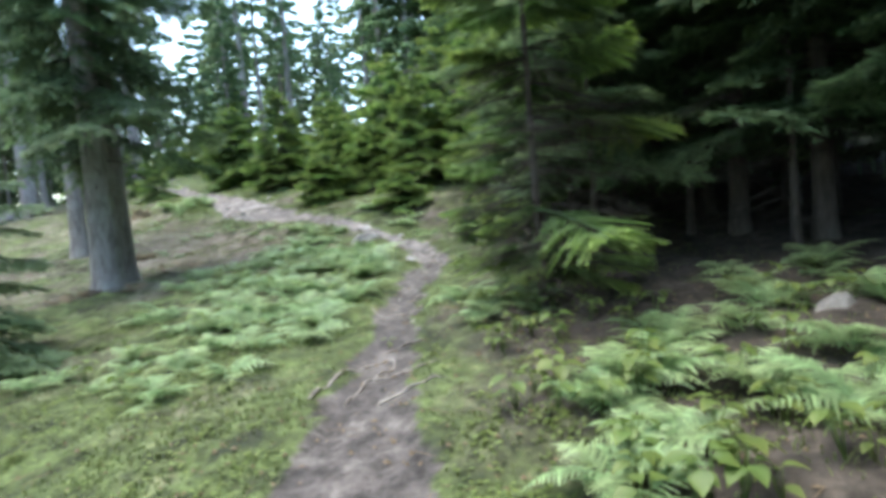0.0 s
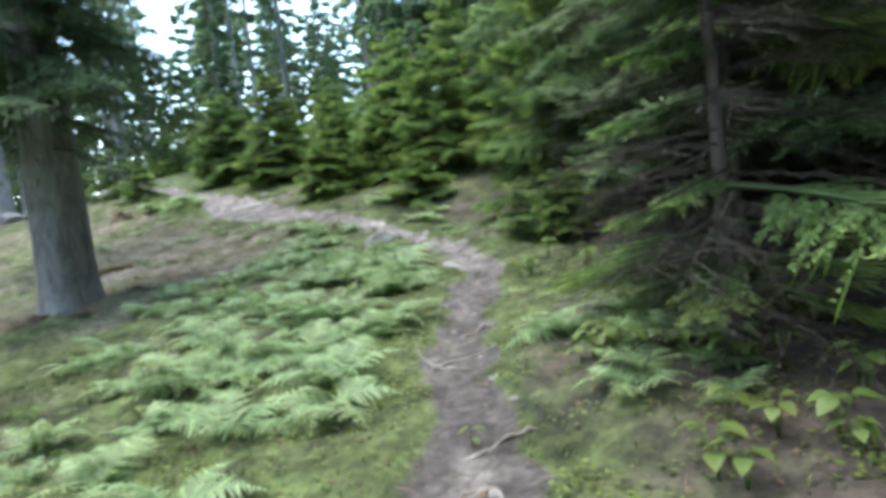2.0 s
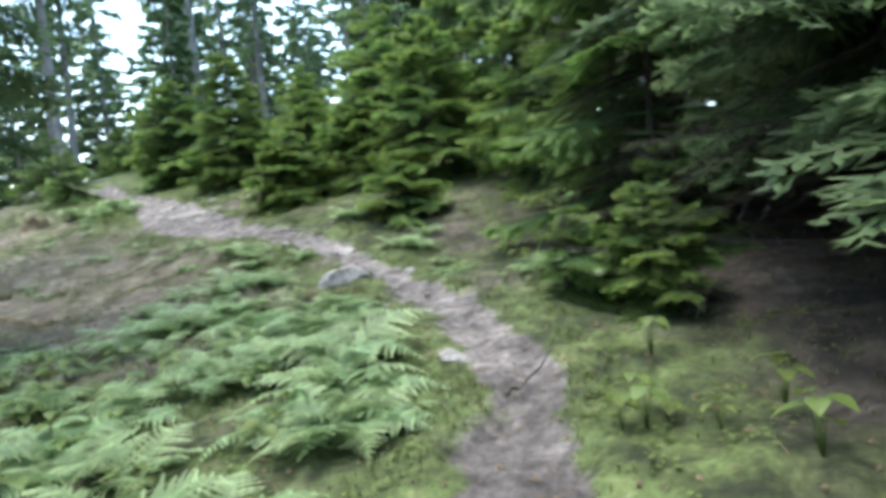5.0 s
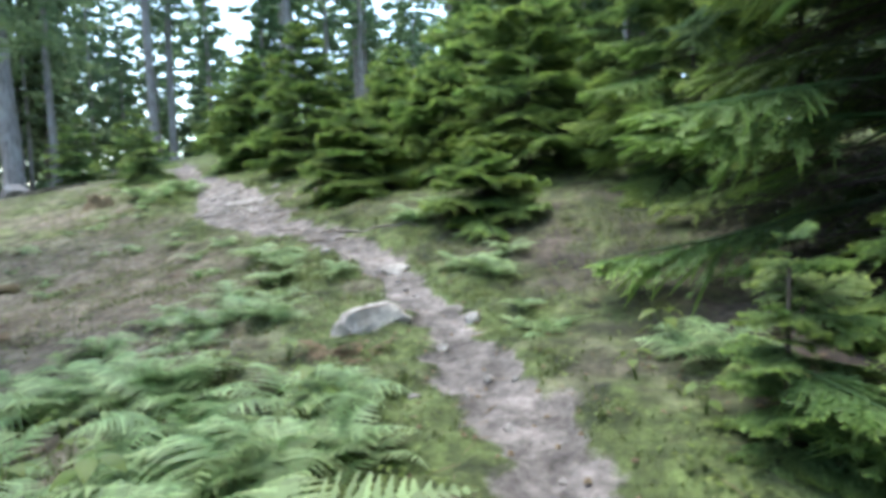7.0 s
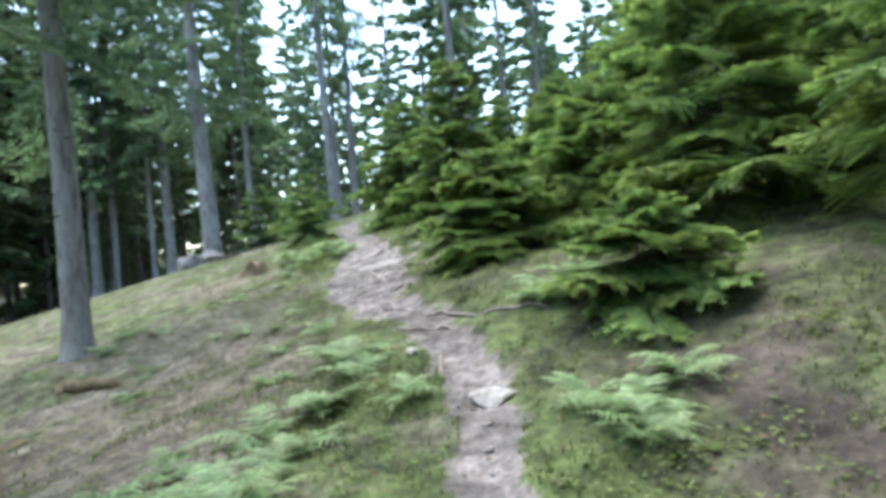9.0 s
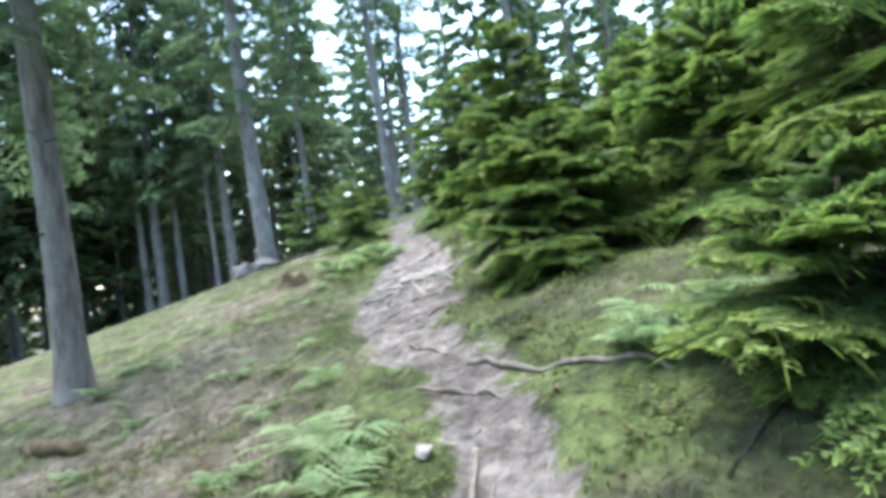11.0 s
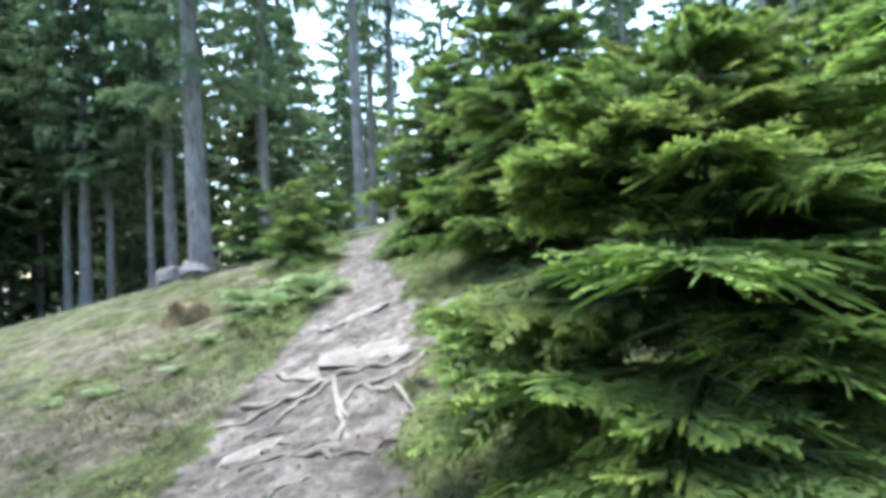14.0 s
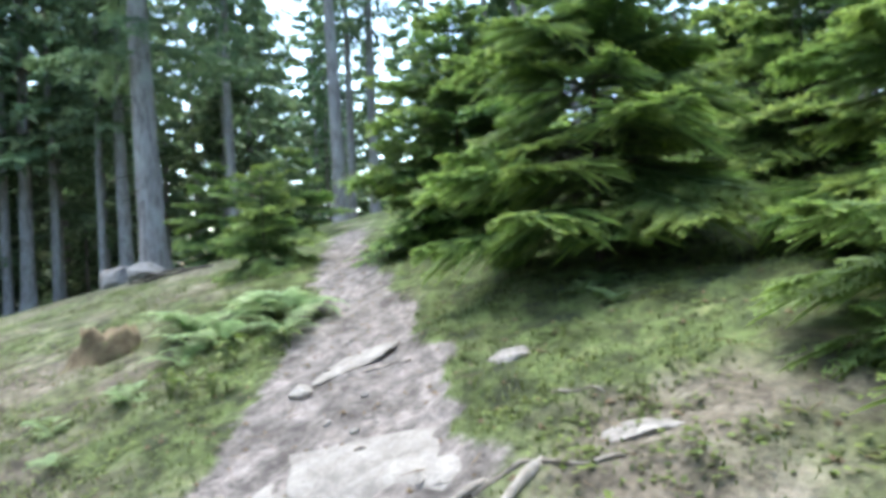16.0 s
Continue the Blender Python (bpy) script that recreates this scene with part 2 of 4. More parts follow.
def tube(points, radii, sides=8, wobble=0.0, seed=0):
    """Verts and faces of a tapering, closed tube along points."""
    rnd = random.Random(seed)
    verts, faces = [], []
    pts = [Vector(p) for p in points]
    for i, p in enumerate(pts):
        d = (pts[min(i + 1, len(pts) - 1)] - pts[max(i - 1, 0)]).normalized()
        u = d.cross(Vector((0.31, 0.2, 0.93)) if abs(d.z) < 0.8 else Vector((1, 0.1, 0))).normalized()
        v = d.cross(u)
        for k in range(sides):
            a = 2 * math.pi * k / sides
            r = radii[i] * (1 + wobble * rnd.uniform(-1, 1))
            verts.append(p + (u * math.cos(a) + v * math.sin(a)) * r)
    for i in range(len(pts) - 1):
        for k in range(sides):
            a, b = i * sides + k, i * sides + (k + 1) % sides
            faces.append((a, b, b + sides, a + sides))
    faces.append(tuple(range(sides))[::-1])
    faces.append(tuple(range(len(verts) - sides, len(verts))))
    return verts, faces


def bough_mesh(seed, twigs=16, subs=5, width=0.42, needle=0.028, droop=0.22, material=None, only_tip=0.0, blunt=False, flat=1.0, shoot=1.0):
    """One spruce bough along +X, a metre long: a stem with flat sprays of needled twigs."""
    rnd = random.Random(seed)
    verts, faces, tips = [], [], []

    def spine(t):
        return Vector((t, 0.03 * math.sin(4 * t + seed), -droop * t * t + 0.10 * t ** 4))

    def blade(p, q, w, up, t0, t1):
        d = q - p
        side = d.cross(up)
        if side.length < 1e-6:
            return
        side = side.normalized() * w
        m1 = p + d * 0.45
        k = len(verts)
        sag = up * (w * 0.35)
        if blunt:
            a, b = p + d * 0.3, p + d * 0.82 - up * d.length * 0.08
            verts.extend((p, a + side - sag, b + side * 0.75 - sag, q - up * d.length * 0.14, b - side * 0.75 - sag, a - side - sag))
            tm = t0 + (t1 - t0) * 0.7
            tips.extend((t0, (t0 + t1) / 2, tm, t1, tm, (t0 + t1) / 2))
            faces.append((k, k + 1, k + 2, k + 3))
            faces.append((k, k + 3, k + 4, k + 5))
            return
        verts.extend((p, m1 + side - sag, q, m1 - side - sag))
        tips.extend((t0, (t0 + t1) / 2, t1, (t0 + t1) / 2))
        faces.append((k, k + 1, k + 2))
        faces.append((k, k + 2, k + 3))

    start = 0.12 + only_tip
    for i in range(twigs):
        t = start + (1 - start) * (i + rnd.random() * 0.6) / twigs
        for s in (-1, 1):
            ln = width * (0.35 + 0.65 * math.sin(math.pi * min(1, 0.12 + (t - start) / (1 - start) * 0.8)) ** 0.8) * rnd.uniform(0.55, 1.25)
            ln *= 1 - 0.45 * max(0, t - 0.6) / 0.4
            a = radians(rnd.uniform(36, 74))
            p = spine(t)
            d = Vector((math.cos(a), s * math.sin(a), flat * rnd.uniform(-0.35, 0.15))).normalized()
            up = Vector((flat * rnd.uniform(-0.3, 0.3), flat * rnd.uniform(-0.3, 0.3), 1)).normalized()
            q = p + d * ln + Vector((0, 0, -0.2 * ln))
            age = 0.25 + 0.5 * t
            blade(p + d * ln * 0.1, q, needle * (0.8 if flat == 1.0 else 0.3), up, age * 0.4, min(1, age + 0.3))
            for j in range(subs):
                f = 0.15 + 0.8 * (j + rnd.random() * 0.5) / subs
                b = p.lerp(q, f)
                for r in (-1, 1):
                    spread_by = rnd.uniform(0.5, 1.15)
                    e = (d * math.cos(spread_by) + d.cross(up).normalized() * r * math.sin(spread_by) + Vector((0, 0, flat * rnd.uniform(-0.4, 0.2)))).normalized()
                    sl = (0.06 + 0.11 * (1 - f)) * rnd.uniform(0.45, 1.25) * width / 0.42 * (1.0 if flat == 1.0 else 0.72) * shoot
                    blade(b, b + e * sl, needle * rnd.uniform(0.7, 1.2), (up + Vector((rnd.uniform(-0.4, 0.4), rnd.uniform(-0.4, 0.4), 0))).normalized(), 0.65 * t * f, min(1, 0.14 + 1.05 * t * (0.35 + 0.65 * f) * rnd.uniform(0.7, 1.25)))
    blade(spine(0.85), spine(1.0) + Vector((0.08, 0, 0.01)), needle, Vector((0, 0, 1)), 0.5, 1)
    tv, tf = tube([spine(t) for t in (0, 0.3, 0.6, 0.95)], (0.014, 0.010, 0.007, 0.003), 4)
    k = len(verts)
    verts.extend(tv)
    tips.extend([0.0] * len(tv))
    faces.extend(tuple(k + v for v in f) for f in tf)
    return mesh_of("bough", verts, faces, material, tips, smooth=False)


BOUGHS = [bough_mesh(11 + i, 15 + i, 5, 0.40 + 0.03 * i, 0.024, 0.16 + 0.07 * i, NEEDLE) for i in range(4)]
LONG_BOUGHS = [bough_mesh(21 + i, 21, 5, 0.36 + 0.03 * i, 0.0165, 0.18 + 0.06 * i, NEEDLE) for i in range(4)]
FINE_BOUGHS = [bough_mesh(41 + i, 22 + i, 7, 0.40 + 0.03 * i, 0.0125, 0.17 + 0.06 * i, NEEDLE, blunt=True) for i in range(4)]
WIDE_BOUGHS = [bough_mesh(51 + i, 26 + 2 * i, 11, 0.40 + 0.03 * i, 0.0085, 0.14 + 0.06 * i, NEEDLE, 0.12, blunt=True, flat=0.8, shoot=0.85) for i in range(5)]
BIG_BOUGHS = [bough_mesh(81 + i, 38 + 2 * i, 15, 0.34 + 0.04 * i, 0.0048, 0.14 + 0.05 * i, NEEDLE, 0.15, blunt=True, flat=0.8, shoot=0.52) for i in range(4)]
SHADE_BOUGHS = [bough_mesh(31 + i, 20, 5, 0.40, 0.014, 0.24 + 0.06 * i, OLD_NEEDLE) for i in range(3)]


def trunk_mesh(name, height, r, flare, seed, sides=12, bend=0.0, material=BARK):
    rnd = random.Random(seed)
    steps = max(8, int(height * 1.2))
    pts, radii = [], []
    ph = rnd.uniform(0, 6)
    for i in range(steps + 1):
        f = (i / steps) ** 1.6
        h = f * height
        pts.append((bend * math.sin(h * 0.35 + ph), bend * math.cos(h * 0.28 + ph), h - 0.15))
        radii.append(max(0.008, r * (1 - 0.93 * f) + flare * math.exp(-h / 0.28)))
    v, f = tube(pts, radii, sides, 0.05, seed)
    return mesh_of(name, v, f, material)


YOUNG = "bushy young spruces beside the trail"


def young_spruce(x, y, height, radius, seed, label, low=0.06, boughs=60, dead=0, meshes=BOUGHS, tilt=12, keep=None, bare=None):
    """A young spruce: trunk, whorls of boughs that get shorter upwards, dead twigs below."""
    rnd = random.Random(seed)
    tree = tagged(new("young_spruce"), label, "tree", YOUNG)
    tree.location = (x, y, land(x, y))
    part("trunk", trunk_mesh("young_trunk", height, 0.012 + 0.006 * height, 0.015, seed, 8, 0.02, YOUNG_BARK), tree)
    turn = rnd.uniform(0, 6.28)
    whorls = max(5, round(height * (1 - low) / (0.11 + 0.065 * height)))
    each = max(4, round(boughs / whorls))
    for i in range(whorls * each):
        level, spoke = divmod(i, each)
        f = low + (0.97 - low) * max(0.0, (level + rnd.gauss(0.4, 0.24)) / whorls) ** 1.05
        f = min(0.97, max(0.02, f))
        turn += 6.283 / each + rnd.uniform(-0.35, 0.35) + (0.5 if spoke == 0 else 0)
        ln = (radius * (1 - f) ** 0.75 * (0.75 + 0.25 * min(1, f / 0.12)) + 0.07 * min(1, radius)) * rnd.uniform(0.62, 1.2)
        if keep and not keep(x + math.cos(turn) * ln, y + math.sin(turn) * ln, land(x, y) + f * height):
            ln *= 0.5
        if bare and not bare(x + math.cos(turn) * ln, y + math.sin(turn) * ln, f * height):
            continue
        pitch = tilt - 42 * f + rnd.uniform(-9, 9)
        m = Matrix.Translation((0, 0, f * height)) @ Euler((rnd.uniform(-0.25, 0.25), radians(pitch), turn)).to_matrix().to_4x4() @ Matrix.Diagonal((ln, ln * rnd.uniform(0.85, 1.2), ln, 1))
        kind = LONG_BOUGHS if meshes is BOUGHS and ln > 0.7 else meshes
        kind = BIG_BOUGHS if meshes is FINE_BOUGHS and ln > 1.05 else WIDE_BOUGHS if meshes is FINE_BOUGHS and ln > 0.55 else kind
        part("bough", kind[rnd.randrange(len(kind))], tree, m)
    for i in range(dead):
        h = rnd.uniform(0.03, 0.42) * height
        turn += 2.4
        part("dead_branch", DEAD[rnd.randrange(len(DEAD))], tree, Matrix.Translation((0, 0, h)) @ Euler((0, radians(rnd.uniform(-10, 20)), turn)).to_matrix().to_4x4() @ Matrix.Scale(rnd.uniform(0.35, 0.8) * min(radius, 1.1 if height < 3 else 3), 4), "bare grey dead branch")
    return tree


def dead_branch_mesh(seed):
    rnd = random.Random(seed)
    verts, faces = [], []

    def add(pts, radii):
        v, f = tube(pts, radii, 3)
        k = len(verts)
        verts.extend(v)
        faces.extend(tuple(k + a for a in q) for q in f)
    spine = [Vector((t, 0.06 * math.sin(3 * t + seed), -0.15 * t * t)) for t in (0, 0.25, 0.5, 0.75, 1)]
    add(spine, (0.008, 0.007, 0.005, 0.003, 0.0015))
    for i in range(18):
        t = 0.15 + 0.8 * i / 18
        p = Vector((t, 0, -0.15 * t * t))
        s = 1 if i % 2 else -1
        q = p + Vector((rnd.uniform(0.1, 0.25), s * rnd.uniform(0.1, 0.3), rnd.uniform(-0.12, 0.05)))
        add([p, p.lerp(q, 0.5) + Vector((0, 0, 0.01)), q], (0.0035, 0.002, 0.001))
        for g in (0.55,):
            e = p.lerp(q, g)
            add([e, e + Vector((rnd.uniform(0.02, 0.12), rnd.uniform(-0.1, 0.1), rnd.uniform(-0.08, 0.04)))], (0.0025, 0.001))
    return mesh_of("dead_branch", verts, faces, TWIG)


DEAD = [dead_branch_mesh(i) for i in range(3)]


def crown_mesh(seed, height, low, radius, boughs, twigs, needle, sag=0.4):
    """The whole crown of a tall spruce in one mesh: drooping boughs with hanging sprays."""
    rnd = random.Random(seed)
    verts, faces, tips = [], [], []
    turn = 0.0
    for i in range(boughs):
        f = (i + rnd.random()) / boughs
        h = low + (height - low) * f
        turn += 2.4 + rnd.uniform(-0.4, 0.4)
        ln = (radius * (1 - f) ** 0.7 + 0.3) * rnd.uniform(0.6, 1.2)
        ca, sa = math.cos(turn), math.sin(turn)
        rise = rnd.uniform(-0.1, 0.15) + 0.5 * f
        for j in range(twigs):
            t = 0.15 + 0.85 * (j + rnd.random()) / twigs
            base = Vector((ca * ln * t, sa * ln * t, h + ln * (rise * t - sag * t * t + 0.12 * t ** 3)))
            for s in (-1, 1):
                side = rnd.uniform(0.25, 0.62) * (1.1 - 0.5 * t) * min(1.4, ln / 1.5)
                out = rnd.uniform(0.15, 0.5)
                d = Vector((ca * out - s * sa * side, sa * out + s * ca * side, rnd.uniform(-0.45, 0.0)))
                w = needle * rnd.uniform(0.7, 1.5)
                across = d.cross(Vector((rnd.uniform(-0.6, 0.6), rnd.uniform(-0.6, 0.6), 1))).normalized() * w
                k = len(verts)
                verts.extend((base, base + d * 0.5 + across, base + d, base + d * 0.5 - across))
                a = 0.15 + 0.5 * t
                tips.extend((a * 0.4, a, min(1, a + 0.3), a))
                faces.append((k, k + 1, k + 2))
                faces.append((k, k + 2, k + 3))
                if rnd.random() < 0.6:
                    e = base + d * 0.6
                    g = Vector((rnd.uniform(-0.12, 0.12), rnd.uniform(-0.12, 0.12), -rnd.uniform(0.15, 0.4)))
                    ac = g.cross(Vector((ca, sa, 0.2))).normalized() * w * 0.8
                    k = len(verts)
                    verts.extend((e, e + g * 0.5 + ac, e + g, e + g * 0.5 - ac))
                    tips.extend((a * 0.3, a * 0.5, a * 0.8, a * 0.5))
                    faces.append((k, k + 1, k + 2))
                    faces.append((k, k + 2, k + 3))
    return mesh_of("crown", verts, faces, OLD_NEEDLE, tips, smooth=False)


def limbs_mesh(seed, low, high, count, length):
    """Bare dead branches on the lower trunk of a tall spruce."""
    rnd = random.Random(seed)
    verts, faces = [], []
    for i in range(count):
        h = rnd.uniform(low, high)
        a = rnd.uniform(0, 6.28)
        ln = length * rnd.uniform(0.4, 1.1)
        p = Vector((0, 0, h))
        q = p + Vector((math.cos(a) * ln, math.sin(a) * ln, -0.25 * ln))
        v, f = tube([p, p.lerp(q, 0.5) + Vector((0, 0, 0.05 * ln)), q], (0.018, 0.012, 0.003), 4)
        k = len(verts)
        verts.extend(v)
        faces.extend(tuple(k + b for b in g) for g in f)
    return mesh_of("dead_wood", verts, faces, TWIG)


TALL = "tall bare-trunked spruces of the wood"


def tall_spruce(x, y, height, r, seed, label, low=5.0, radius=2.6, boughs=110, twigs=16, lean=(0, 0), limbs=16, needle=0.05, hung=0, hung_to=0.0, bark=BARK):
    tree = tagged(new("spruce_tree"), label, "tree", TALL)
    tree.matrix_basis = Matrix.Translation((x, y, land(x, y))) @ Euler((radians(lean[0]), radians(lean[1]), 0)).to_matrix().to_4x4()
    part("trunk", trunk_mesh("tall_trunk", height, r, r * 0.55, seed, 14, 0.04, bark), tree)
    rnd = random.Random(seed)
    part("crown", crown_mesh(seed, height, max(low, hung_to), radius * 0.9, boughs, twigs, needle), tree)
    turn = 0.0
    for i in range(hung):
        turn += 2.4 + rnd.uniform(-0.4, 0.4)
        ln = radius * rnd.uniform(0.6, 1.1)
        h = low + (hung_to + 1.0 - low) * (i + rnd.random()) / hung
        m = Matrix.Translation((0, 0, h)) @ Euler((rnd.uniform(-0.3, 0.3), radians(rnd.uniform(-2, 18)), turn)).to_matrix().to_4x4() @ Matrix.Diagonal((ln, ln * 0.9, ln, 1))
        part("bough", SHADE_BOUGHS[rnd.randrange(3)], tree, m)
    part("dead_wood", limbs_mesh(seed, 2.0, low + 2, limbs, 1.1), tree, label="bare dead branches", kind="stuff")
    return tree

# ---- tall spruces left of and behind the trail ----
GREY = "tall grey-barked spruce with a bare lower trunk"
tall_spruce(-6.55, 11.75, 19, 0.27, 1, "thick grey spruce trunk with low hanging boughs", low=2.9, radius=2.2, boughs=60, hung=70, hung_to=9.0)
tall_spruce(-6.75, 12.75, 18, 0.24, 13, "grey spruce trunk close beside another trunk", low=3.6, radius=2.2, boughs=60, hung=30, hung_to=8.0)
tall_spruce(-10.8, 18.2, 21, 0.235, 2, "stout grey spruce trunk on the mossy slope", low=5.0, lean=(0, -1), hung=22, hung_to=10.0)
tall_spruce(-20.1, 30.1, 24, 0.37, 3, GREY + " among rocks", low=5.6, lean=(0, -1), hung=18, hung_to=11.0)
tall_spruce(-16.8, 34.2, 24, 0.22, 4, GREY + " with a flared foot", low=8.0, radius=2.0, boughs=80)
tall_spruce(-18.7, 38.9, 24, 0.20, 5, GREY, low=7.0, radius=2.0, boughs=80)
tall_spruce(-19.6, 38.6, 23, 0.17, 6, GREY, low=7.0, radius=2.0, boughs=80)
tall_spruce(-22.8, 35.5, 22, 0.20, 7, GREY, low=6.0)
tall_spruce(-27.3, 34.1, 23, 0.27, 8, GREY, low=5.5)
tall_spruce(-27.9, 33.6, 20, 0.16, 9, GREY, low=6.0)
tall_spruce(-30.7, 32.3, 23, 0.28, 10, GREY, low=5.0)
tall_spruce(-31.4, 31.9, 21, 0.19, 12, GREY, low=5.5)

FAR_MESHES = []
for i in range(7):
    low, h = (4.0, 5.0, 3.0, 6.0, 0.7, 0.5, 7.0)[i], (20, 23, 18, 24, 17, 14, 25)[i]
    FAR_MESHES.append((trunk_mesh("far_trunk", h, 0.13 + 0.015 * i, 0.06, 60 + i, 9, 0.05), crown_mesh(70 + i, h, low, 2.7 if i < 6 else 1.8, (58, 58, 58, 58, 50, 50, 36)[i], 16 if i < 4 else 12, 0.15 if i < 4 else 0.16), limbs_mesh(80 + i, 1.5, low + 2, 12, 1.0)))


def far_spruce(x, y, i, scale, turn):
    tree = tagged(new("spruce_tree"), "slender spruce standing in the shaded wood", "tree", "spruces of the wood behind")
    tree.matrix_basis = Matrix.Translation((x, y, land(x, y) - 0.05)) @ Euler((0, 0, turn)).to_matrix().to_4x4() @ Matrix.Scale(scale, 4)
    for name, me in zip(("trunk", "crown", "dead_wood"), FAR_MESHES[i]):
        part(name, me, tree, kind="stuff" if name == "dead_wood" else "")


far_spruce(-10.4, 31.5, 5, 0.62, 1.0)
for x, y, size in ((-24.0, 42.5, 0.55), (-29.0, 40.5, 0.6), (-20.5, 46.0, 0.6), (-33.5, 44.0, 0.7), (-26.5, 50.0, 0.7), (-38.0, 39.0, 0.65), (-15.5, 48.0, 0.6)):
    far_spruce(x, y, 4, size, x)
# Trees left of the view, added to block low sky light.
rnd = random.Random(61)
slope_trees = []
while len(slope_trees) < 24:
    x, y = rnd.uniform(-34, -15), rnd.uniform(-14, 14)
    if (x > -20 and y > 9) or any(math.hypot(x - u, y - v) < 2.6 for u, v in slope_trees):
        continue
    slope_trees.append((x, y))
    far_spruce(x, y, rnd.randrange(4), rnd.uniform(0.85, 1.15), rnd.uniform(0, 6.28))
rnd = random.Random(5)
stood = []
tries = 0
while len(stood) < 150 and tries < 20000:
    tries += 1
    a, d = radians(rnd.uniform(-75, 105)), rnd.uniform(15, 66)
    x, y = -6 - d * math.sin(a), 16 + d * math.cos(a)
    if (d < 26 and a > -0.15) or (-0.2 < a < 0.62 and d < 52):
        continue
    if any(math.hypot(x - u, y - v) < 2.2 for u, v in stood):
        continue
    stood.append((x, y))
    far_spruce(x, y, rnd.randrange(4) if d < 45 else rnd.choice((1, 3, 4, 5)), rnd.uniform(0.8, 1.15), rnd.uniform(0, 6.28))
for i in range(23):
    a, d = radians(rnd.uniform(-18, 38)), rnd.uniform(18, 44)
    x, y = -6 - d * math.sin(a), 16 + d * math.cos(a)
    if x > -13 or y > 42:
        far_spruce(x, y, 6, rnd.uniform(0.9, 1.15), rnd.uniform(0, 6.28))
for i in range(36):
    a, d = radians(rnd.uniform(38, 104)), rnd.uniform(50, 78)
    far_spruce(-6 - d * math.sin(a), 16 + d * math.cos(a), rnd.choice((4, 5)), rnd.uniform(0.9, 1.2), rnd.uniform(0, 6.28))
for i in range(28):
    a, d = radians(rnd.uniform(56, 100)), rnd.uniform(27, 50)
    far_spruce(-6 - d * math.sin(a), 16 + d * math.cos(a), rnd.choice((0, 1, 2, 4)), rnd.uniform(0.9, 1.2), rnd.uniform(0, 6.28))
for i in range(8):
    a, d = radians(rnd.uniform(62, 86)), rnd.uniform(23, 42)
    far_spruce(-6 - d * math.sin(a), 16 + d * math.cos(a), rnd.randrange(4), rnd.uniform(1.0, 1.2), rnd.uniform(0, 6.28))
# Low-crowned rows added behind the thicket to block sky light from the right.
for x, y in ((7.5, 3.5), (9.5, 6.0), (11.5, 9.0), (9.0, 14.0), (12.0, 13.0), (7.0, 17.0), (10.5, 2.0), (8.5, 20.0), (13.5, 5.5), (6.0, 15.5), (8.2, 1.2), (8.3, 8.2), (10.2, 11.3), (7.8, 10.6), (12.2, 3.4), (7.6, 14.8), (10.0, 16.2), (6.2, 2.2), (4.9, 17.2), (6.6, 18.7)):
    far_spruce(x, y, rnd.choice((4, 4, 5)), rnd.uniform(0.8, 1.0), rnd.uniform(0, 6.28))
for i in range(22):
    a, d = radians(rnd.uniform(105, 285)), rnd.uniform(20, 45)
    far_spruce(-3 - d * math.sin(a), 4 + d * math.cos(a), rnd.randrange(6), rnd.uniform(0.8, 1.1), rnd.uniform(0, 6.28))



def distant_wood():
    """The closed edge of the wood, far behind the single trees."""
    rnd = random.Random(77)
    crown = crown_mesh(91, 17, 0.3, 3.2, 46, 10, 0.34)
    base = np.array([tuple(v.co) for v in crown.vertices])
    polys = [tuple(p.vertices) for p in crown.polygons]
    tip = [0.0] * len(base)
    crown.attributes["tip"].data.foreach_get("value", tip)
    verts, faces, tips = [], [], []
    for i in range(120):
        a, d = radians(-40 + 150 * (i + rnd.random()) / 120), rnd.uniform(56, 74)
        x, y, turn, s = -6 - d * math.sin(a), 16 + d * math.cos(a), rnd.uniform(0, 6.28), rnd.uniform(0.75, 1.25)
        c, n = math.cos(turn), math.sin(turn)
        k = len(verts)
        verts.extend((base @ np.array(((c, n, 0), (-n, c, 0), (0, 0, 1))) * s + np.array((x, y, land(x, y)))).tolist())
        faces.extend(tuple(k + v for v in f) for f in polys)
        tips.extend(tip)
    return tagged(new("distant_wood", mesh_of("distant_wood", verts, faces, OLD_NEEDLE, tips, smooth=False)), "dense dark spruce wood in the distance", "forest", kind="stuff")


distant_wood()

# ---- young spruces beside the trail ----


def clear_of_path(x, y, z):
    """Keeps boughs out of the walker's way."""
    return z > 3.2 or abs(x - float(trail_x(y))) > 0.85


def bare_below(x, y, z):
    """Shade has killed most of the low boughs on the thicket's side: True where one still grows."""
    return z > 2.0 or math.sin(31 * x + 17 * z) > (-0.3 if y > 6.0 else 0.5 if x > 0.5 else 0.72)


def bare_for_shade(x, y, z):
    """Only scattered low boughs stay green on the trail side, whose bareness imitates shade."""
    return z > 3.7 or y > 13.3 or (x < 0.75 and y > 12.7) or math.sin(23 * x + 13 * z) > 0.75


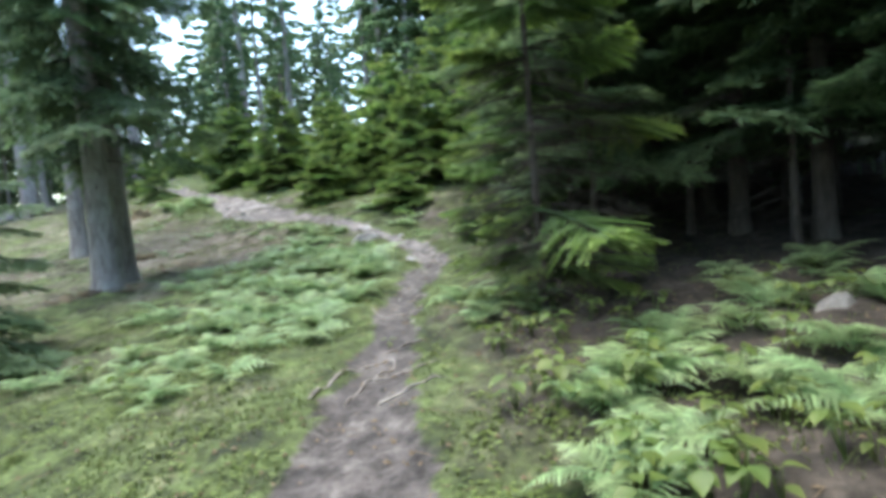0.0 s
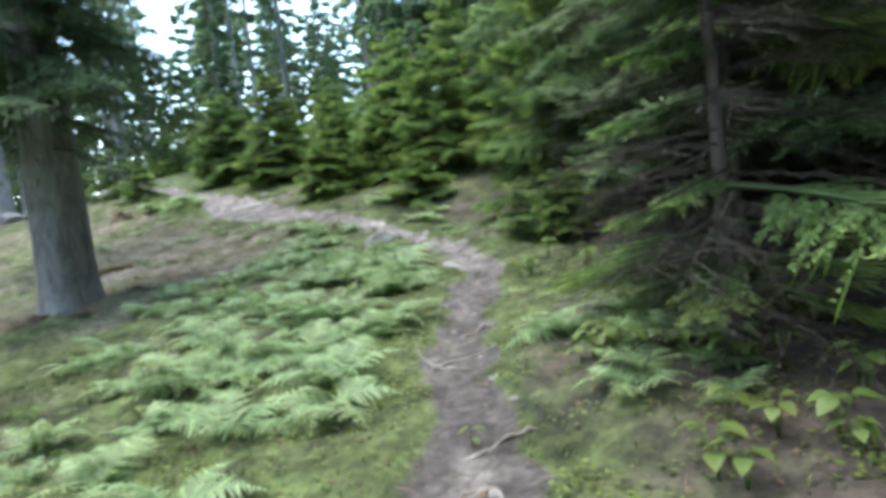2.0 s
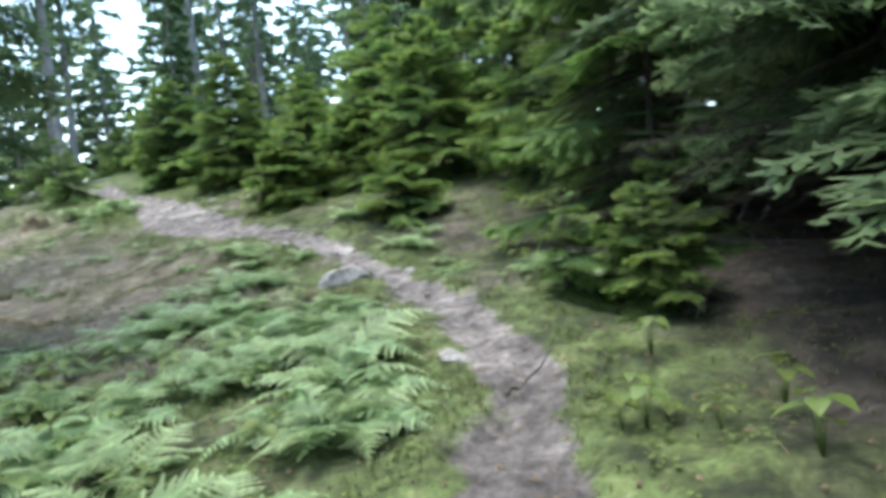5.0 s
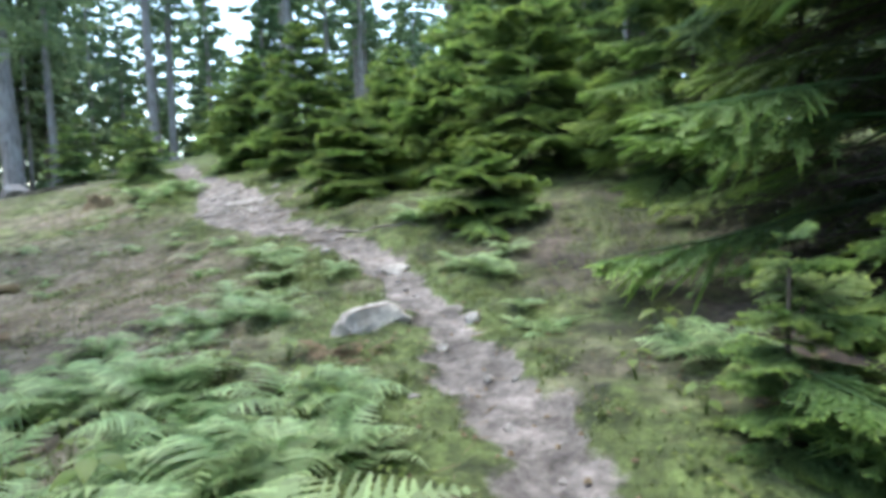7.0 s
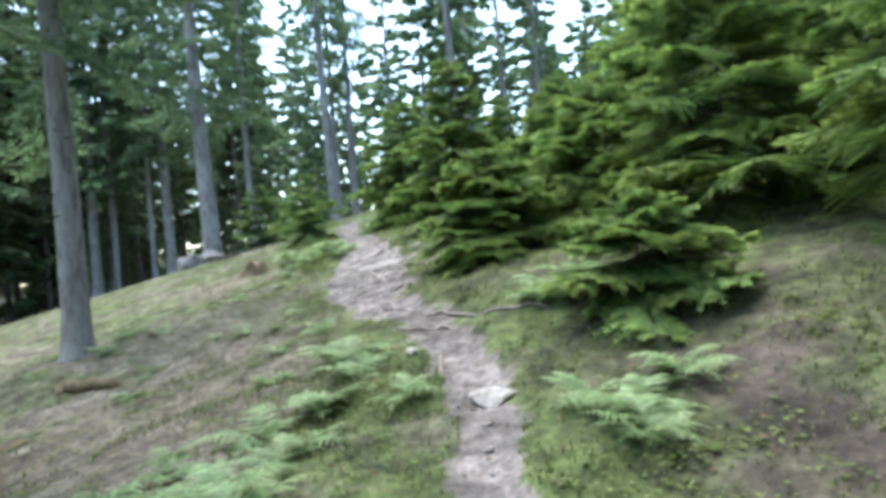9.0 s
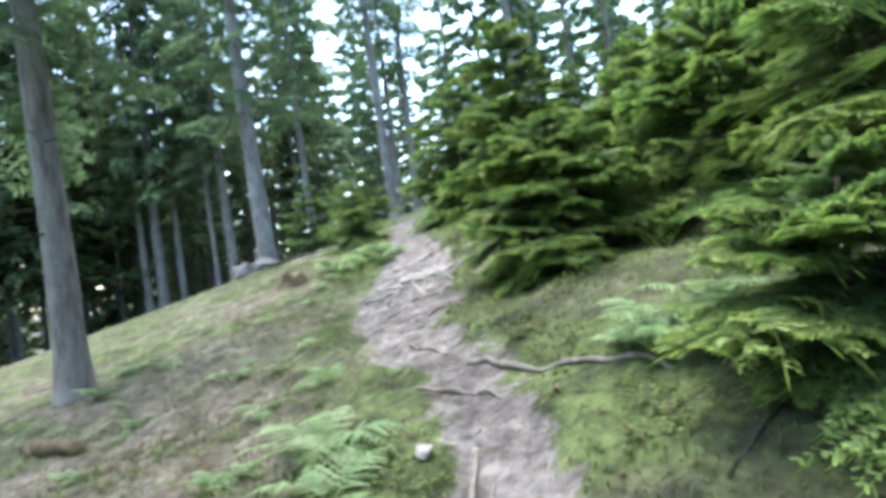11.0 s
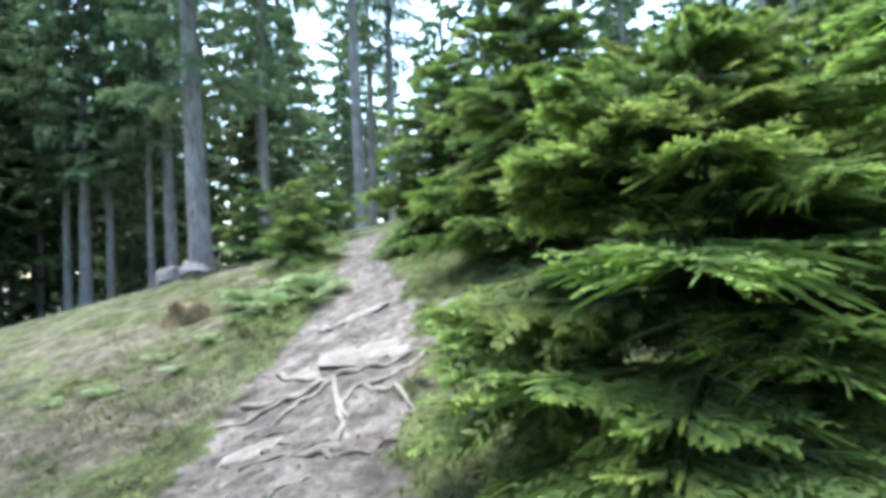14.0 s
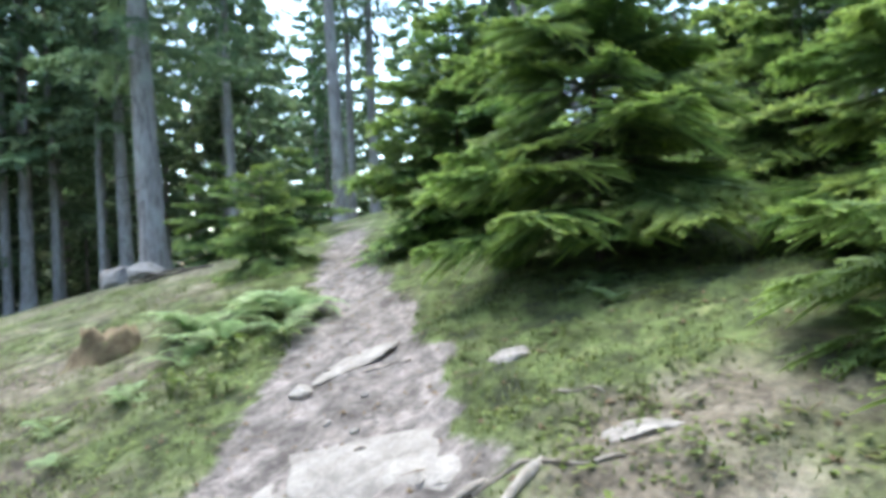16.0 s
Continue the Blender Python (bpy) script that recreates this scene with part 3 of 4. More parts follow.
DENSE = "dense dark green young spruce beside the trail"
young_spruce(0.9, 5.85, 6.0, 1.45, 101, "spindly young spruce with drooping boughs and dead inner twigs", low=0.05, boughs=104, dead=90, keep=clear_of_path, bare=bare_below, meshes=FINE_BOUGHS)
young_spruce(1.9, 13.2, 6.0, 1.85, 102, DENSE, boughs=120, dead=90, low=0.025, meshes=FINE_BOUGHS, keep=clear_of_path, bare=bare_for_shade)
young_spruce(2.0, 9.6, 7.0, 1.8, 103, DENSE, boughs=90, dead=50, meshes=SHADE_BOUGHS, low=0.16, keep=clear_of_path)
young_spruce(0.42, 11.2, 0.85, 0.6, 104, "knee-high young spruce on the mossy bank", boughs=48, meshes=FINE_BOUGHS, keep=clear_of_path)
young_spruce(0.95, 10.75, 0.95, 0.62, 105, "small young spruce under the taller trees", meshes=FINE_BOUGHS, boughs=60, keep=clear_of_path)
young_spruce(1.7, 12.1, 1.2, 0.7, 108, "small young spruce under the taller trees", meshes=FINE_BOUGHS, boughs=46)
young_spruce(-1.15, 16.9, 0.88, 0.92, 106, "small bright green young spruce beside the trail", meshes=FINE_BOUGHS, boughs=70, dead=14, low=0.14, keep=clear_of_path)
young_spruce(-3.58, 19.62, 1.6, 1.2, 107, "broad bushy young spruce with bright green tips", meshes=FINE_BOUGHS, boughs=130, dead=30, keep=clear_of_path, low=0.035)
young_spruce(-4.1, 22.1, 1.3, 0.85, 109, "small light green young spruce on the bank", meshes=FINE_BOUGHS, boughs=46)
young_spruce(-6.3, 24.6, 4.0, 1.55, 110, "tall young spruce with bright tips and dead lower boughs", boughs=110, dead=40, low=0.09, meshes=FINE_BOUGHS)
young_spruce(-3.9, 24.0, 2.5, 1.35, 111, DENSE, boughs=85, dead=20, meshes=FINE_BOUGHS)
young_spruce(-9.0, 27.2, 3.5, 1.9, 112, "tall bright young spruce at the head of the trail", boughs=110)
for x, y, h, r, seed in ((-2.1, 20.8, 2.1, 1.5, 113), (-0.5, 19.7, 3.5, 1.8, 114), (1.7, 17.6, 4.6, 1.6, 115), (2.4, 16.0, 5.5, 1.8, 116), (-4.6, 27.8, 3.1, 1.6, 117), (-1.6, 24.6, 4.6, 2.0, 118), (1.4, 21.0, 5.2, 2.0, 119), (-7.0, 29.9, 3.0, 1.6, 120), (-5.4, 31.5, 3.6, 1.8, 140), (-2.4, 28.6, 5.2, 2.2, 141), (0.4, 26.0, 6.5, 2.3, 142), (-10.8, 32.5, 4.6, 2.0, 143), (-13.6, 35.6, 2.6, 1.8, 144), (-16.2, 38.6, 2.6, 1.9, 145)):
    young_spruce(x, y, h, r, seed, DENSE, boughs=90, dead=24, low=0.13 if seed == 113 else 0.06, meshes=FINE_BOUGHS if y < 23 else BOUGHS)
# Spruces outside the view, added so their crowns shade the trail's start.
for i, (x, y) in enumerate(((3.4, -0.8), (5.3, 1.0), (2.2, -3.8), (6.2, -2.6), (8.6, 0.6), (-2.8, -5.0))):
    tall_spruce(x, y, 17, 0.14, 170 + i, "unseen dark spruce added to shade the start of the trail", low=3.6, radius=3.0, boughs=130, twigs=16, needle=0.07, bark=YOUNG_BARK)
SHADED = "dark spruce of the thicket with bare lower twigs"
# Dense crowns above the view, added to cut sky light on the thicket.
for i, (x, y) in enumerate(((3.4, 11.6), (5.5, 9.7), (2.9, 14.8), (4.7, 6.2), (3.9, 8.2), (7.4, 12.4), (6.9, 4.6), (5.6, 14.2), (4.3, 10.0), (4.4, 7.2), (5.8, 7.6), (4.5, 12.9))):
    tall_spruce(x, y, 17, 0.12, 150 + i, "dark thicket spruce with a dense crown added for shade", low=2.9, radius=2.6, boughs=130, twigs=18, needle=0.06, bark=YOUNG_BARK, limbs=30, hung=14, hung_to=4.0)
for x, y, h, r, seed in ((4.4, 13.2, 8, 2.0, 123), (7.3, 7.4, 9, 2.3, 124), (6.6, 12.2, 10, 2.3, 125), (9.0, 10.0, 10, 2.4, 127), (3.5, 8.7, 8, 1.9, 128), (1.95, 7.9, 7, 1.5, 129), (4.0, 7.0, 7, 1.7, 135), (5.6, 8.8, 8, 1.9, 136), (5.0, 5.3, 7, 1.7, 137), (3.0, 11.0, 7, 1.7, 138)):
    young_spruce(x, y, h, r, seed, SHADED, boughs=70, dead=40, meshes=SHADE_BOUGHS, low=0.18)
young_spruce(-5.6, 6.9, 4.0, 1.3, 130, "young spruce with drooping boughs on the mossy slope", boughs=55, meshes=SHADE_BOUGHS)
young_spruce(-12.2, 26.4, 1.7, 1.2, 131, "thin young spruce below the grey trunks", boughs=44)
young_spruce(-14.4, 29.4, 2.2, 1.4, 132, "thin young spruce below the grey trunks", boughs=44)
young_spruce(-16.9, 29.6, 2.4, 1.5, 133, "thin young spruce below the grey trunks", boughs=44)
young_spruce(-10.9, 30.3, 2.0, 0.9, 134, "thin young spruce below the grey trunks", boughs=34)

# ---- ferns ----


def frond_mesh(seed, pairs=15, material=None, arch=0.62):
    """One fern frond along +X, a unit long: an arching stalk with toothed leaflets on both sides."""
    rnd = random.Random(seed)
    verts, faces, tips = [], [], []

    def stalk(t):
        return Vector((t * (1 - 0.12 * t), 0.03 * math.sin(3 * t + seed), arch * t - arch * 1.05 * t * t))
    for i in range(pairs):
        t = 0.14 + 0.86 * i / pairs
        ln = 0.30 * (math.sin(math.pi * min(1, (t - 0.06) * 0.62 + 0.36)) ** 1.3) * (1.05 - 0.72 * max(0, t - 0.45) / 0.55)
        p = stalk(t)
        fwd = (stalk(t + 0.02) - p).normalized()
        for s in (-1, 1):
            a = radians(rnd.uniform(58, 74))
            side = Vector((0, s, 0))
            d = (fwd * math.cos(a) + side * math.sin(a) + Vector((0, 0, rnd.uniform(-0.12, 0.10)))).normalized()
            ac = d.cross(Vector((0, 0, 1))).normalized()
            droop = Vector((0, 0, -0.18 * ln))
            k = len(verts)
            lobes = 4
            for j in range(lobes * 2 + 1):
                f = j / (lobes * 2)
                w = (0.036 if j % 2 else 0.018) * (1 - f * 0.85) * (0.6 + 0.4 * ln / 0.3)
                c = p + d * ln * f + droop * f * f
                verts.extend((c + ac * w, c - ac * w))
                tips.extend((f, f))
            for j in range(lobes * 2):
                b = k + 2 * j
                faces.append((b, b + 1, b + 3, b + 2))
    tv, tf = tube([stalk(t) for t in (0, 0.25, 0.5, 0.75, 1.0)], (0.008, 0.007, 0.005, 0.004, 0.002), 4)
    k = len(verts)
    verts.extend(tv)
    tips.extend([0.5] * len(tv))
    faces.extend(tuple(k + v for v in f) for f in tf)
    return mesh_of("frond", verts, faces, material, tips, smooth=False)


FRONDS = [frond_mesh(200 + i, 14 + i % 3, FERN, 0.5 + 0.08 * i) for i in range(4)]
DEAD_FRONDS = [frond_mesh(210 + i, 13, DEADLEAF, 0.3) for i in range(2)]
FERN_LABEL = "light green fern with arching fronds on the forest floor"


def fern(x, y, size, seed, label=FERN_LABEL, fronds=7, meshes=FRONDS):
    rnd = random.Random(seed)
    plant = tagged(new("fern"), label, "fern", "ferns beside the trail")
    plant.location = (x, y, land(x, y) - 0.01)
    turn = rnd.uniform(0, 6.28)
    for i in range(fronds):
        turn += 6.283 / fronds + rnd.uniform(-0.35, 0.35)
        ln = size * rnd.uniform(0.75, 1.15)
        m = Euler((rnd.uniform(-0.3, 0.3), radians(rnd.uniform(-28, 4)), turn)).to_matrix().to_4x4() @ Matrix.Scale(ln, 4)
        part("frond", meshes[rnd.randrange(len(meshes))], plant, m)


rnd = random.Random(17)
FERN_BEDS = ((-1.95, 7.4, 0.95, 1.5, 22, 0.55), (-3.3, 8.8, 1.2, 1.4, 13, 0.55), (-1.5, 9.5, 0.55, 0.7, 7, 0.6), (-2.6, 5.6, 1.0, 0.9, 6, 0.4),
             (1.7, 3.7, 1.1, 1.1, 20, 0.5), (3.4, 5.3, 1.3, 1.1, 14, 0.5), (0.8, 2.5, 0.4, 0.4, 4, 0.4), (0.4, 6.9, 0.4, 0.7, 5, 0.5), 
             (-2.9, 14.0, 0.6, 0.6, 5, 0.45), (-3.2, 15.4, 0.6, 0.7, 6, 0.5), (-3.4, 12.2, 0.7, 0.6, 5, 0.5), (-1.75, 11.5, 0.4, 0.5, 5, 0.5), (-2.7, 10.2, 0.6, 0.7, 6, 0.5),
             (-0.85, 14.9, 0.35, 0.35, 4, 0.45), (-1.85, 17.35, 0.35, 0.35, 5, 0.5), (-10.3, 18.6, 0.8, 0.6, 4, 0.45), (-9.5, 23.5, 1.0, 0.7, 15, 0.62), (-5.3, 17.5, 0.5, 0.4, 3, 0.35), (0.45, 11.9, 0.4, 0.5, 3, 0.4), (-4.4, 13.2, 1.2, 1.4, 7, 0.3), (-7.6, 17.6, 1.8, 1.6, 9, 0.28), (-9.3, 21.3, 1.2, 1.0, 7, 0.3), (-0.2, 13.4, 0.4, 0.8, 4, 0.3), (-4.2, 16.3, 0.5, 0.4, 3, 0.3), (-2.9, 11.9, 0.8, 0.6, 14, 0.5), (-1.8, 11.7, 0.6, 0.6, 12, 0.5), (-2.3, 10.7, 0.9, 0.5, 10, 0.5), (-3.6, 6.4, 1.2, 1.2, 10, 0.45), (-3.0, 13.6, 0.5, 0.6, 5, 0.4), (-1.0, 15.3, 0.35, 0.3, 4, 0.4), (0.6, 6.5, 0.6, 0.6, 5, 0.45), (-6.0, 23.5, 0.5, 0.4, 4, 0.3), (-4.2, 10.6, 1.1, 0.9, 12, 0.45), (-3.9, 12.6, 1.0, 0.8, 9, 0.4), (-5.2, 12.0, 1.0, 0.8, 6, 0.35), (0.5, 6.2, 0.5, 0.9, 7, 0.36))
for cx, cy, rx, ry, count, size in FERN_BEDS:
    for i in range(count):
        for attempt in range(12):
            a, r = rnd.uniform(0, 6.28), math.sqrt(rnd.random())
            x, y = cx + rx * r * math.cos(a), cy + ry * r * math.sin(a)
            if abs(x - float(trail_x(y))) > float(trail_width(y)) + 0.35 * size:
                fern(x, y, size * rnd.uniform(0.75, 1.15), rnd.randrange(10 ** 6))
                break
fern(-1.3, 10.45, 0.75, 1, "large fern with broad arching fronds beside the trail", 9)
fern(-1.25, 9.75, 0.7, 2, "large fern with broad arching fronds beside the trail", 8)
fern(-3.85, 16.3, 0.65, 3, "large pale green fern beside the trail", 9)
for i in range(7):
    fern(-6.5 + rnd.uniform(-0.7, 0.7), 11.6 + rnd.uniform(-0.4, 0.5), 0.45, 300 + i, "withered brown fern at the foot of the spruce", 5, DEAD_FRONDS)
for i in range(8):
    fern(-5.3 + rnd.uniform(-1.8, 1.3), 14.6 + rnd.uniform(-2.2, 2.0), 0.3, 340 + i, "withered brown fern on the bare slope", 4, DEAD_FRONDS)

fern(-1.7, 12.85, 0.4, 360, "withered brown fern beside the boulder", 6, DEAD_FRONDS)
fern(-1.9, 12.95, 0.35, 361, "withered brown fern beside the boulder", 5, DEAD_FRONDS)

# ---- leafy herbs ----


def herb_leaf_mesh(seed):
    rnd = random.Random(seed)
    verts, faces, tips = [], [], []
    for i in range(5):
        a = 6.28 * i / 5 + rnd.uniform(-0.3, 0.3)
        h, ln = rnd.uniform(0.5, 1.0), rnd.uniform(0.35, 0.6)
        c, s = math.cos(a), math.sin(a)
        base = Vector((c * 0.15, s * 0.15, h))
        k = len(verts)
        for f, w in ((0, 0.02), (0.25, 0.14), (0.5, 0.17), (0.75, 0.11), (1, 0.01)):
            p = base + Vector((c * ln * f, s * ln * f, 0.12 * f - 0.3 * f * f))
            verts.extend((p + Vector((-s * w, c * w, 0.03)), p, p + Vector((s * w, -c * w, 0.03))))
            tips.extend((f, f * 0.6, f))
        for j in range(4):
            b = k + 3 * j
            faces.extend(((b, b + 1, b + 4, b + 3), (b + 1, b + 2, b + 5, b + 4)))
        tv, tf = tube([(0, 0, 0), (c * 0.08, s * 0.08, h * 0.5), tuple(base)], (0.02, 0.015, 0.01), 4)
        k = len(verts)
        verts.extend(tv)
        tips.extend([0.2] * len(tv))
        faces.extend(tuple(k + v for v in f) for f in tf)
    return mesh_of("herb", verts, faces, HERB, tips)


HERBS = [herb_leaf_mesh(i) for i in range(4)]
for cx, cy, rx, ry, count in ((1.6, 3.2, 1.4, 1.2, 34), (3.2, 4.8, 1.2, 1.0, 14), (-2.6, 9.9, 1.2, 1.0, 14), (-3.0, 6.6, 1.0, 1.6, 12), (-2.3, 12.0, 0.8, 0.9, 8), (0.9, 2.2, 0.5, 0.5, 10), (-3.4, 11.4, 1.2, 0.8, 14), (-8.6, 22.6, 0.8, 0.6, 12), (-1.4, 18.0, 0.6, 0.5, 6), (0.9, 5.2, 0.9, 0.8, 10), (0.5, 5.7, 0.5, 1.3, 16), (0.7, 7.2, 0.6, 1.0, 8), (0.5, 9.2, 0.5, 1.0, 8), (0.6, 12.0, 0.6, 0.8, 8)):
    for i in range(count):
        a, r = rnd.uniform(0, 6.28), math.sqrt(rnd.random())
        x, y = cx + rx * r * math.cos(a), cy + ry * r * math.sin(a)
        if abs(x - float(trail_x(y))) < float(trail_width(y)) + 0.1:
            continue
        plant = tagged(new("herb", HERBS[rnd.randrange(4)]), "low broad-leaved herb among the ferns", "plant", "herbs beside the trail")
        s = rnd.uniform(0.14, 0.26)
        plant.matrix_basis = Matrix.Translation((x, y, land(x, y) - 0.01)) @ Euler((rnd.uniform(-0.2, 0.2), rnd.uniform(-0.2, 0.2), rnd.uniform(0, 6.28))).to_matrix().to_4x4() @ Matrix.Scale(s, 4)

# ---- grass, moss tufts and litter ----


def grass_sheet():
    rnd = random.Random(23)
    verts, faces, tips = [], [], []
    while len(faces) < 125000:
        y = rnd.uniform(0.5, 27)
        near = rnd.gauss(-0.6, 3.2)
        x = float(trail_x(y)) + near
        cover = noise.noise((x * 0.8, y * 0.8, 0)) + 0.5 * noise.noise((x * 2.4, y * 2.4, 5))
        if cover < rnd.uniform(-0.45, 0.35) or trail_mask(x, y) > rnd.uniform(0.05, 0.5) or (near > 0.5 and 4.3 < y < 14 and rnd.random() < 0.8):
            continue
        z = land(x, y)
        h = rnd.uniform(0.014, 0.038) * (1 + max(0, cover) * 1.2)
        a = rnd.uniform(0, 6.28)
        lean = rnd.uniform(0.4, 1.6) * h
        w = rnd.uniform(0.003, 0.006)
        dx, dy = math.cos(a), math.sin(a)
        k = len(verts)
        verts.extend(((x - dy * w, y + dx * w, z - 0.01), (x + dy * w, y - dx * w, z - 0.01), (x + dx * lean * 0.35 + dy * w, y + dy * lean * 0.35 - dx * w, z + h * 0.6),
                      (x + dx * lean * 0.35 - dy * w, y + dy * lean * 0.35 + dx * w, z + h * 0.6), (x + dx * lean, y + dy * lean, z + h)))
        t = rnd.random() ** 3
        tips.extend((0, 0, t * 0.6, t * 0.6, t))
        faces.extend(((k, k + 1, k + 2, k + 3), (k + 3, k + 2, k + 4)))
    return tagged(new("grass", mesh_of("grass", verts, faces, GRASS, tips, smooth=False)), "short green and straw-coloured woodland grass", "grass", kind="stuff")


def moss_tufts():
    """Low cushions of small leaves that break up the forest floor."""
    rnd = random.Random(29)
    verts, faces, tips = [], [], []
    for i in range(5200):
        y = rnd.uniform(0.5, 27)
        x = float(trail_x(y)) + rnd.gauss(-0.8, 3.8)
        if trail_mask(x, y) > 0.02 or (x > float(trail_x(y)) + 0.6 and 4.3 < y < 14 and rnd.random() < 0.3) or noise.noise((x * 0.6, y * 0.6, 9)) < rnd.uniform(-0.5, 0.3):
            continue
        size = rnd.uniform(0.06, 0.22)
        for j in range(rnd.randrange(14, 30)):
            a, r = rnd.uniform(0, 6.28), size * math.sqrt(rnd.random())
            px, py = x + r * math.cos(a), y + r * math.sin(a)
            pz = land(px, py) + rnd.uniform(0.0, 0.5) * (size - r) + 0.01
            b = rnd.uniform(0, 6.28)
            ln, w = rnd.uniform(0.02, 0.05), rnd.uniform(0.008, 0.018)
            d = Vector((math.cos(b), math.sin(b), rnd.uniform(-0.15, 0.3))).normalized() * ln
            ac = Vector((-math.sin(b), math.cos(b), rnd.uniform(-0.3, 0.3))).normalized() * w
            p = Vector((px, py, pz))
            k = len(verts)
            verts.extend((p, p + d * 0.5 + ac, p + d, p + d * 0.5 - ac))
            t = rnd.random() * 0.8
            tips.extend((0, t, t, t))
            faces.append((k, k + 1, k + 2, k + 3))
    return tagged(new("low_undergrowth", mesh_of("low_undergrowth", verts, faces, HERB, tips, smooth=False)), "small-leaved green undergrowth and moss tufts", "undergrowth", kind="stuff")


def forest_litter():
    """Dead needles, leaves and twigs strewn on the ground."""
    rnd = random.Random(31)
    verts, faces = [], []
    for i in range(5200):
        y = rnd.uniform(0.5, 27)
        x = float(trail_x(y)) + rnd.gauss(-0.6, 2.6)
        z = land(x, y) + 0.006
        a = rnd.uniform(0, 6.28)
        ln, w = (rnd.uniform(0.06, 0.28), rnd.uniform(0.002, 0.005)) if rnd.random() < 0.35 else (rnd.uniform(0.02, 0.06), rnd.uniform(0.008, 0.02))
        d, ac = Vector((math.cos(a), math.sin(a), rnd.uniform(-0.1, 0.2))) * ln, Vector((-math.sin(a), math.cos(a), rnd.uniform(-0.3, 0.3))) * w
        p = Vector((x, y, z))
        k = len(verts)
        verts.extend((p, p + d * 0.5 + ac, p + d, p + d * 0.5 - ac, p + d * 0.5 + Vector((0, 0, w))))
        faces.extend(((k, k + 1, k + 4), (k + 1, k + 2, k + 4), (k + 2, k + 3, k + 4), (k + 3, k, k + 4)))
    return tagged(new("forest_litter", mesh_of("forest_litter", verts, faces, DEADLEAF, smooth=False)), "dead twigs, leaves and needles on the ground", "litter", kind="stuff")


grass_sheet()
moss_tufts()
forest_litter()

# ---- roots, sticks and stones ----


def root(points, radius, seed, label="pale exposed spruce root worn by feet", lift=0.4, name="tree_root", category="root", material=ROOT, taper=0.45):
    """A root or stick that lies on the ground along points in plan."""
    rnd = random.Random(seed)
    radius *= 0.75
    pts = []
    steps = 7
    for (x0, y0), (x1, y1) in zip(points, points[1:]):
        for i in range(steps):
            f = i / steps
            pts.append((x0 + (x1 - x0) * f + rnd.uniform(-0.008, 0.008), y0 + (y1 - y0) * f + rnd.uniform(-0.008, 0.008)))
    pts.append(points[-1])
    n = len(pts)
    for sweep in range(2):
        pts = [pts[0]] + [((pts[i - 1][0] + 2 * pts[i][0] + pts[i + 1][0]) / 4, (pts[i - 1][1] + 2 * pts[i][1] + pts[i + 1][1]) / 4) for i in range(1, n - 1)] + [pts[-1]]
    path = [(x, y, land(x, y) + radius * lift + 0.006 * math.sin(i * 0.9 + seed) - (radius * 1.2 if i in (0, n - 1) else 0)) for i, (x, y) in enumerate(pts)]
    radii = [radius * (1 - taper * i / (n - 1)) * (1 + 0.15 * math.sin(i * 1.3 + seed)) for i in range(n)]
    v, f = tube(path, radii, 8, 0.10, seed)
    return tagged(new(name, mesh_of(name, v, f, material)), label, category, "roots across the trail" if category == "root" else "")


root([(-1.04, 4.22), (-0.9, 4.75), (-0.72, 4.98), (-0.52, 5.02), (-0.48, 4.85), (-0.55, 4.6)], 0.024, 1)
root([(-0.78, 4.15), (-0.68, 4.5), (-0.55, 4.75), (-0.48, 4.9)], 0.018, 2)
root([(-7.15, 20.6), (-6.85, 20.52), (-6.6, 20.62), (-6.52, 20.84), (-6.5, 20.98)], 0.036, 3, material=PALE_ROOT)
root([(-7.4, 21.25), (-7.1, 21.05), (-6.84, 20.98), (-6.56, 20.94), (-6.35, 21.04), (-6.1, 21.08), (-5.9, 21.3)], 0.042, 4, material=PALE_ROOT)
root([(-6.5, 20.94), (-6.3, 20.75), (-6.12, 20.55), (-5.95, 20.38), (-5.75, 20.2), (-5.6, 19.95)], 0.04, 5, material=PALE_ROOT)
root([(-5.72, 21.38), (-5.82, 21.0), (-5.88, 20.76), (-6.05, 20.66), (-6.0, 20.45), (-5.78, 20.28)], 0.035, 6, material=PALE_ROOT)
root([(-6.53, 20.9), (-6.65, 20.6), (-6.72, 20.4), (-6.85, 20.12)], 0.034, 7, material=PALE_ROOT)
root([(-6.45, 20.9), (-6.5, 20.6), (-6.45, 20.35), (-6.55, 20.1)], 0.029, 8, material=PALE_ROOT)
root([(-6.0, 20.7), (-5.6, 20.55), (-5.3, 20.3)], 0.030, 9, material=PALE_ROOT)
root([(-3.52, 17.45), (-3.2, 17.33), (-2.9, 17.19), (-2.4, 17.06), (-1.95, 16.9)], 0.036, 10, "dark mossy root lying across the trail", 0.5)
root([(-3.75, 17.12), (-3.45, 17.05), (-3.2, 17.0), (-2.93, 16.86)], 0.026, 11)
root([(-2.85, 16.4), (-2.72, 16.15), (-2.6, 15.9)], 0.03, 12, "short pale root beside the trail")
root([(-2.62, 16.15), (-2.52, 15.92)], 0.018, 13, "short pale root beside the trail")
root([(-4.43, 18.03), (-4.2, 17.9), (-3.98, 17.78), (-3.8, 17.66)], 0.024, 14)
root([(-5.95, 21.22), (-5.78, 21.36), (-5.6, 21.33), (-5.4, 21.42)], 0.02, 16)
root([(-5.9, 22.0), (-5.75, 21.95), (-5.6, 21.9)], 0.015, 17)
rnd = random.Random(71)
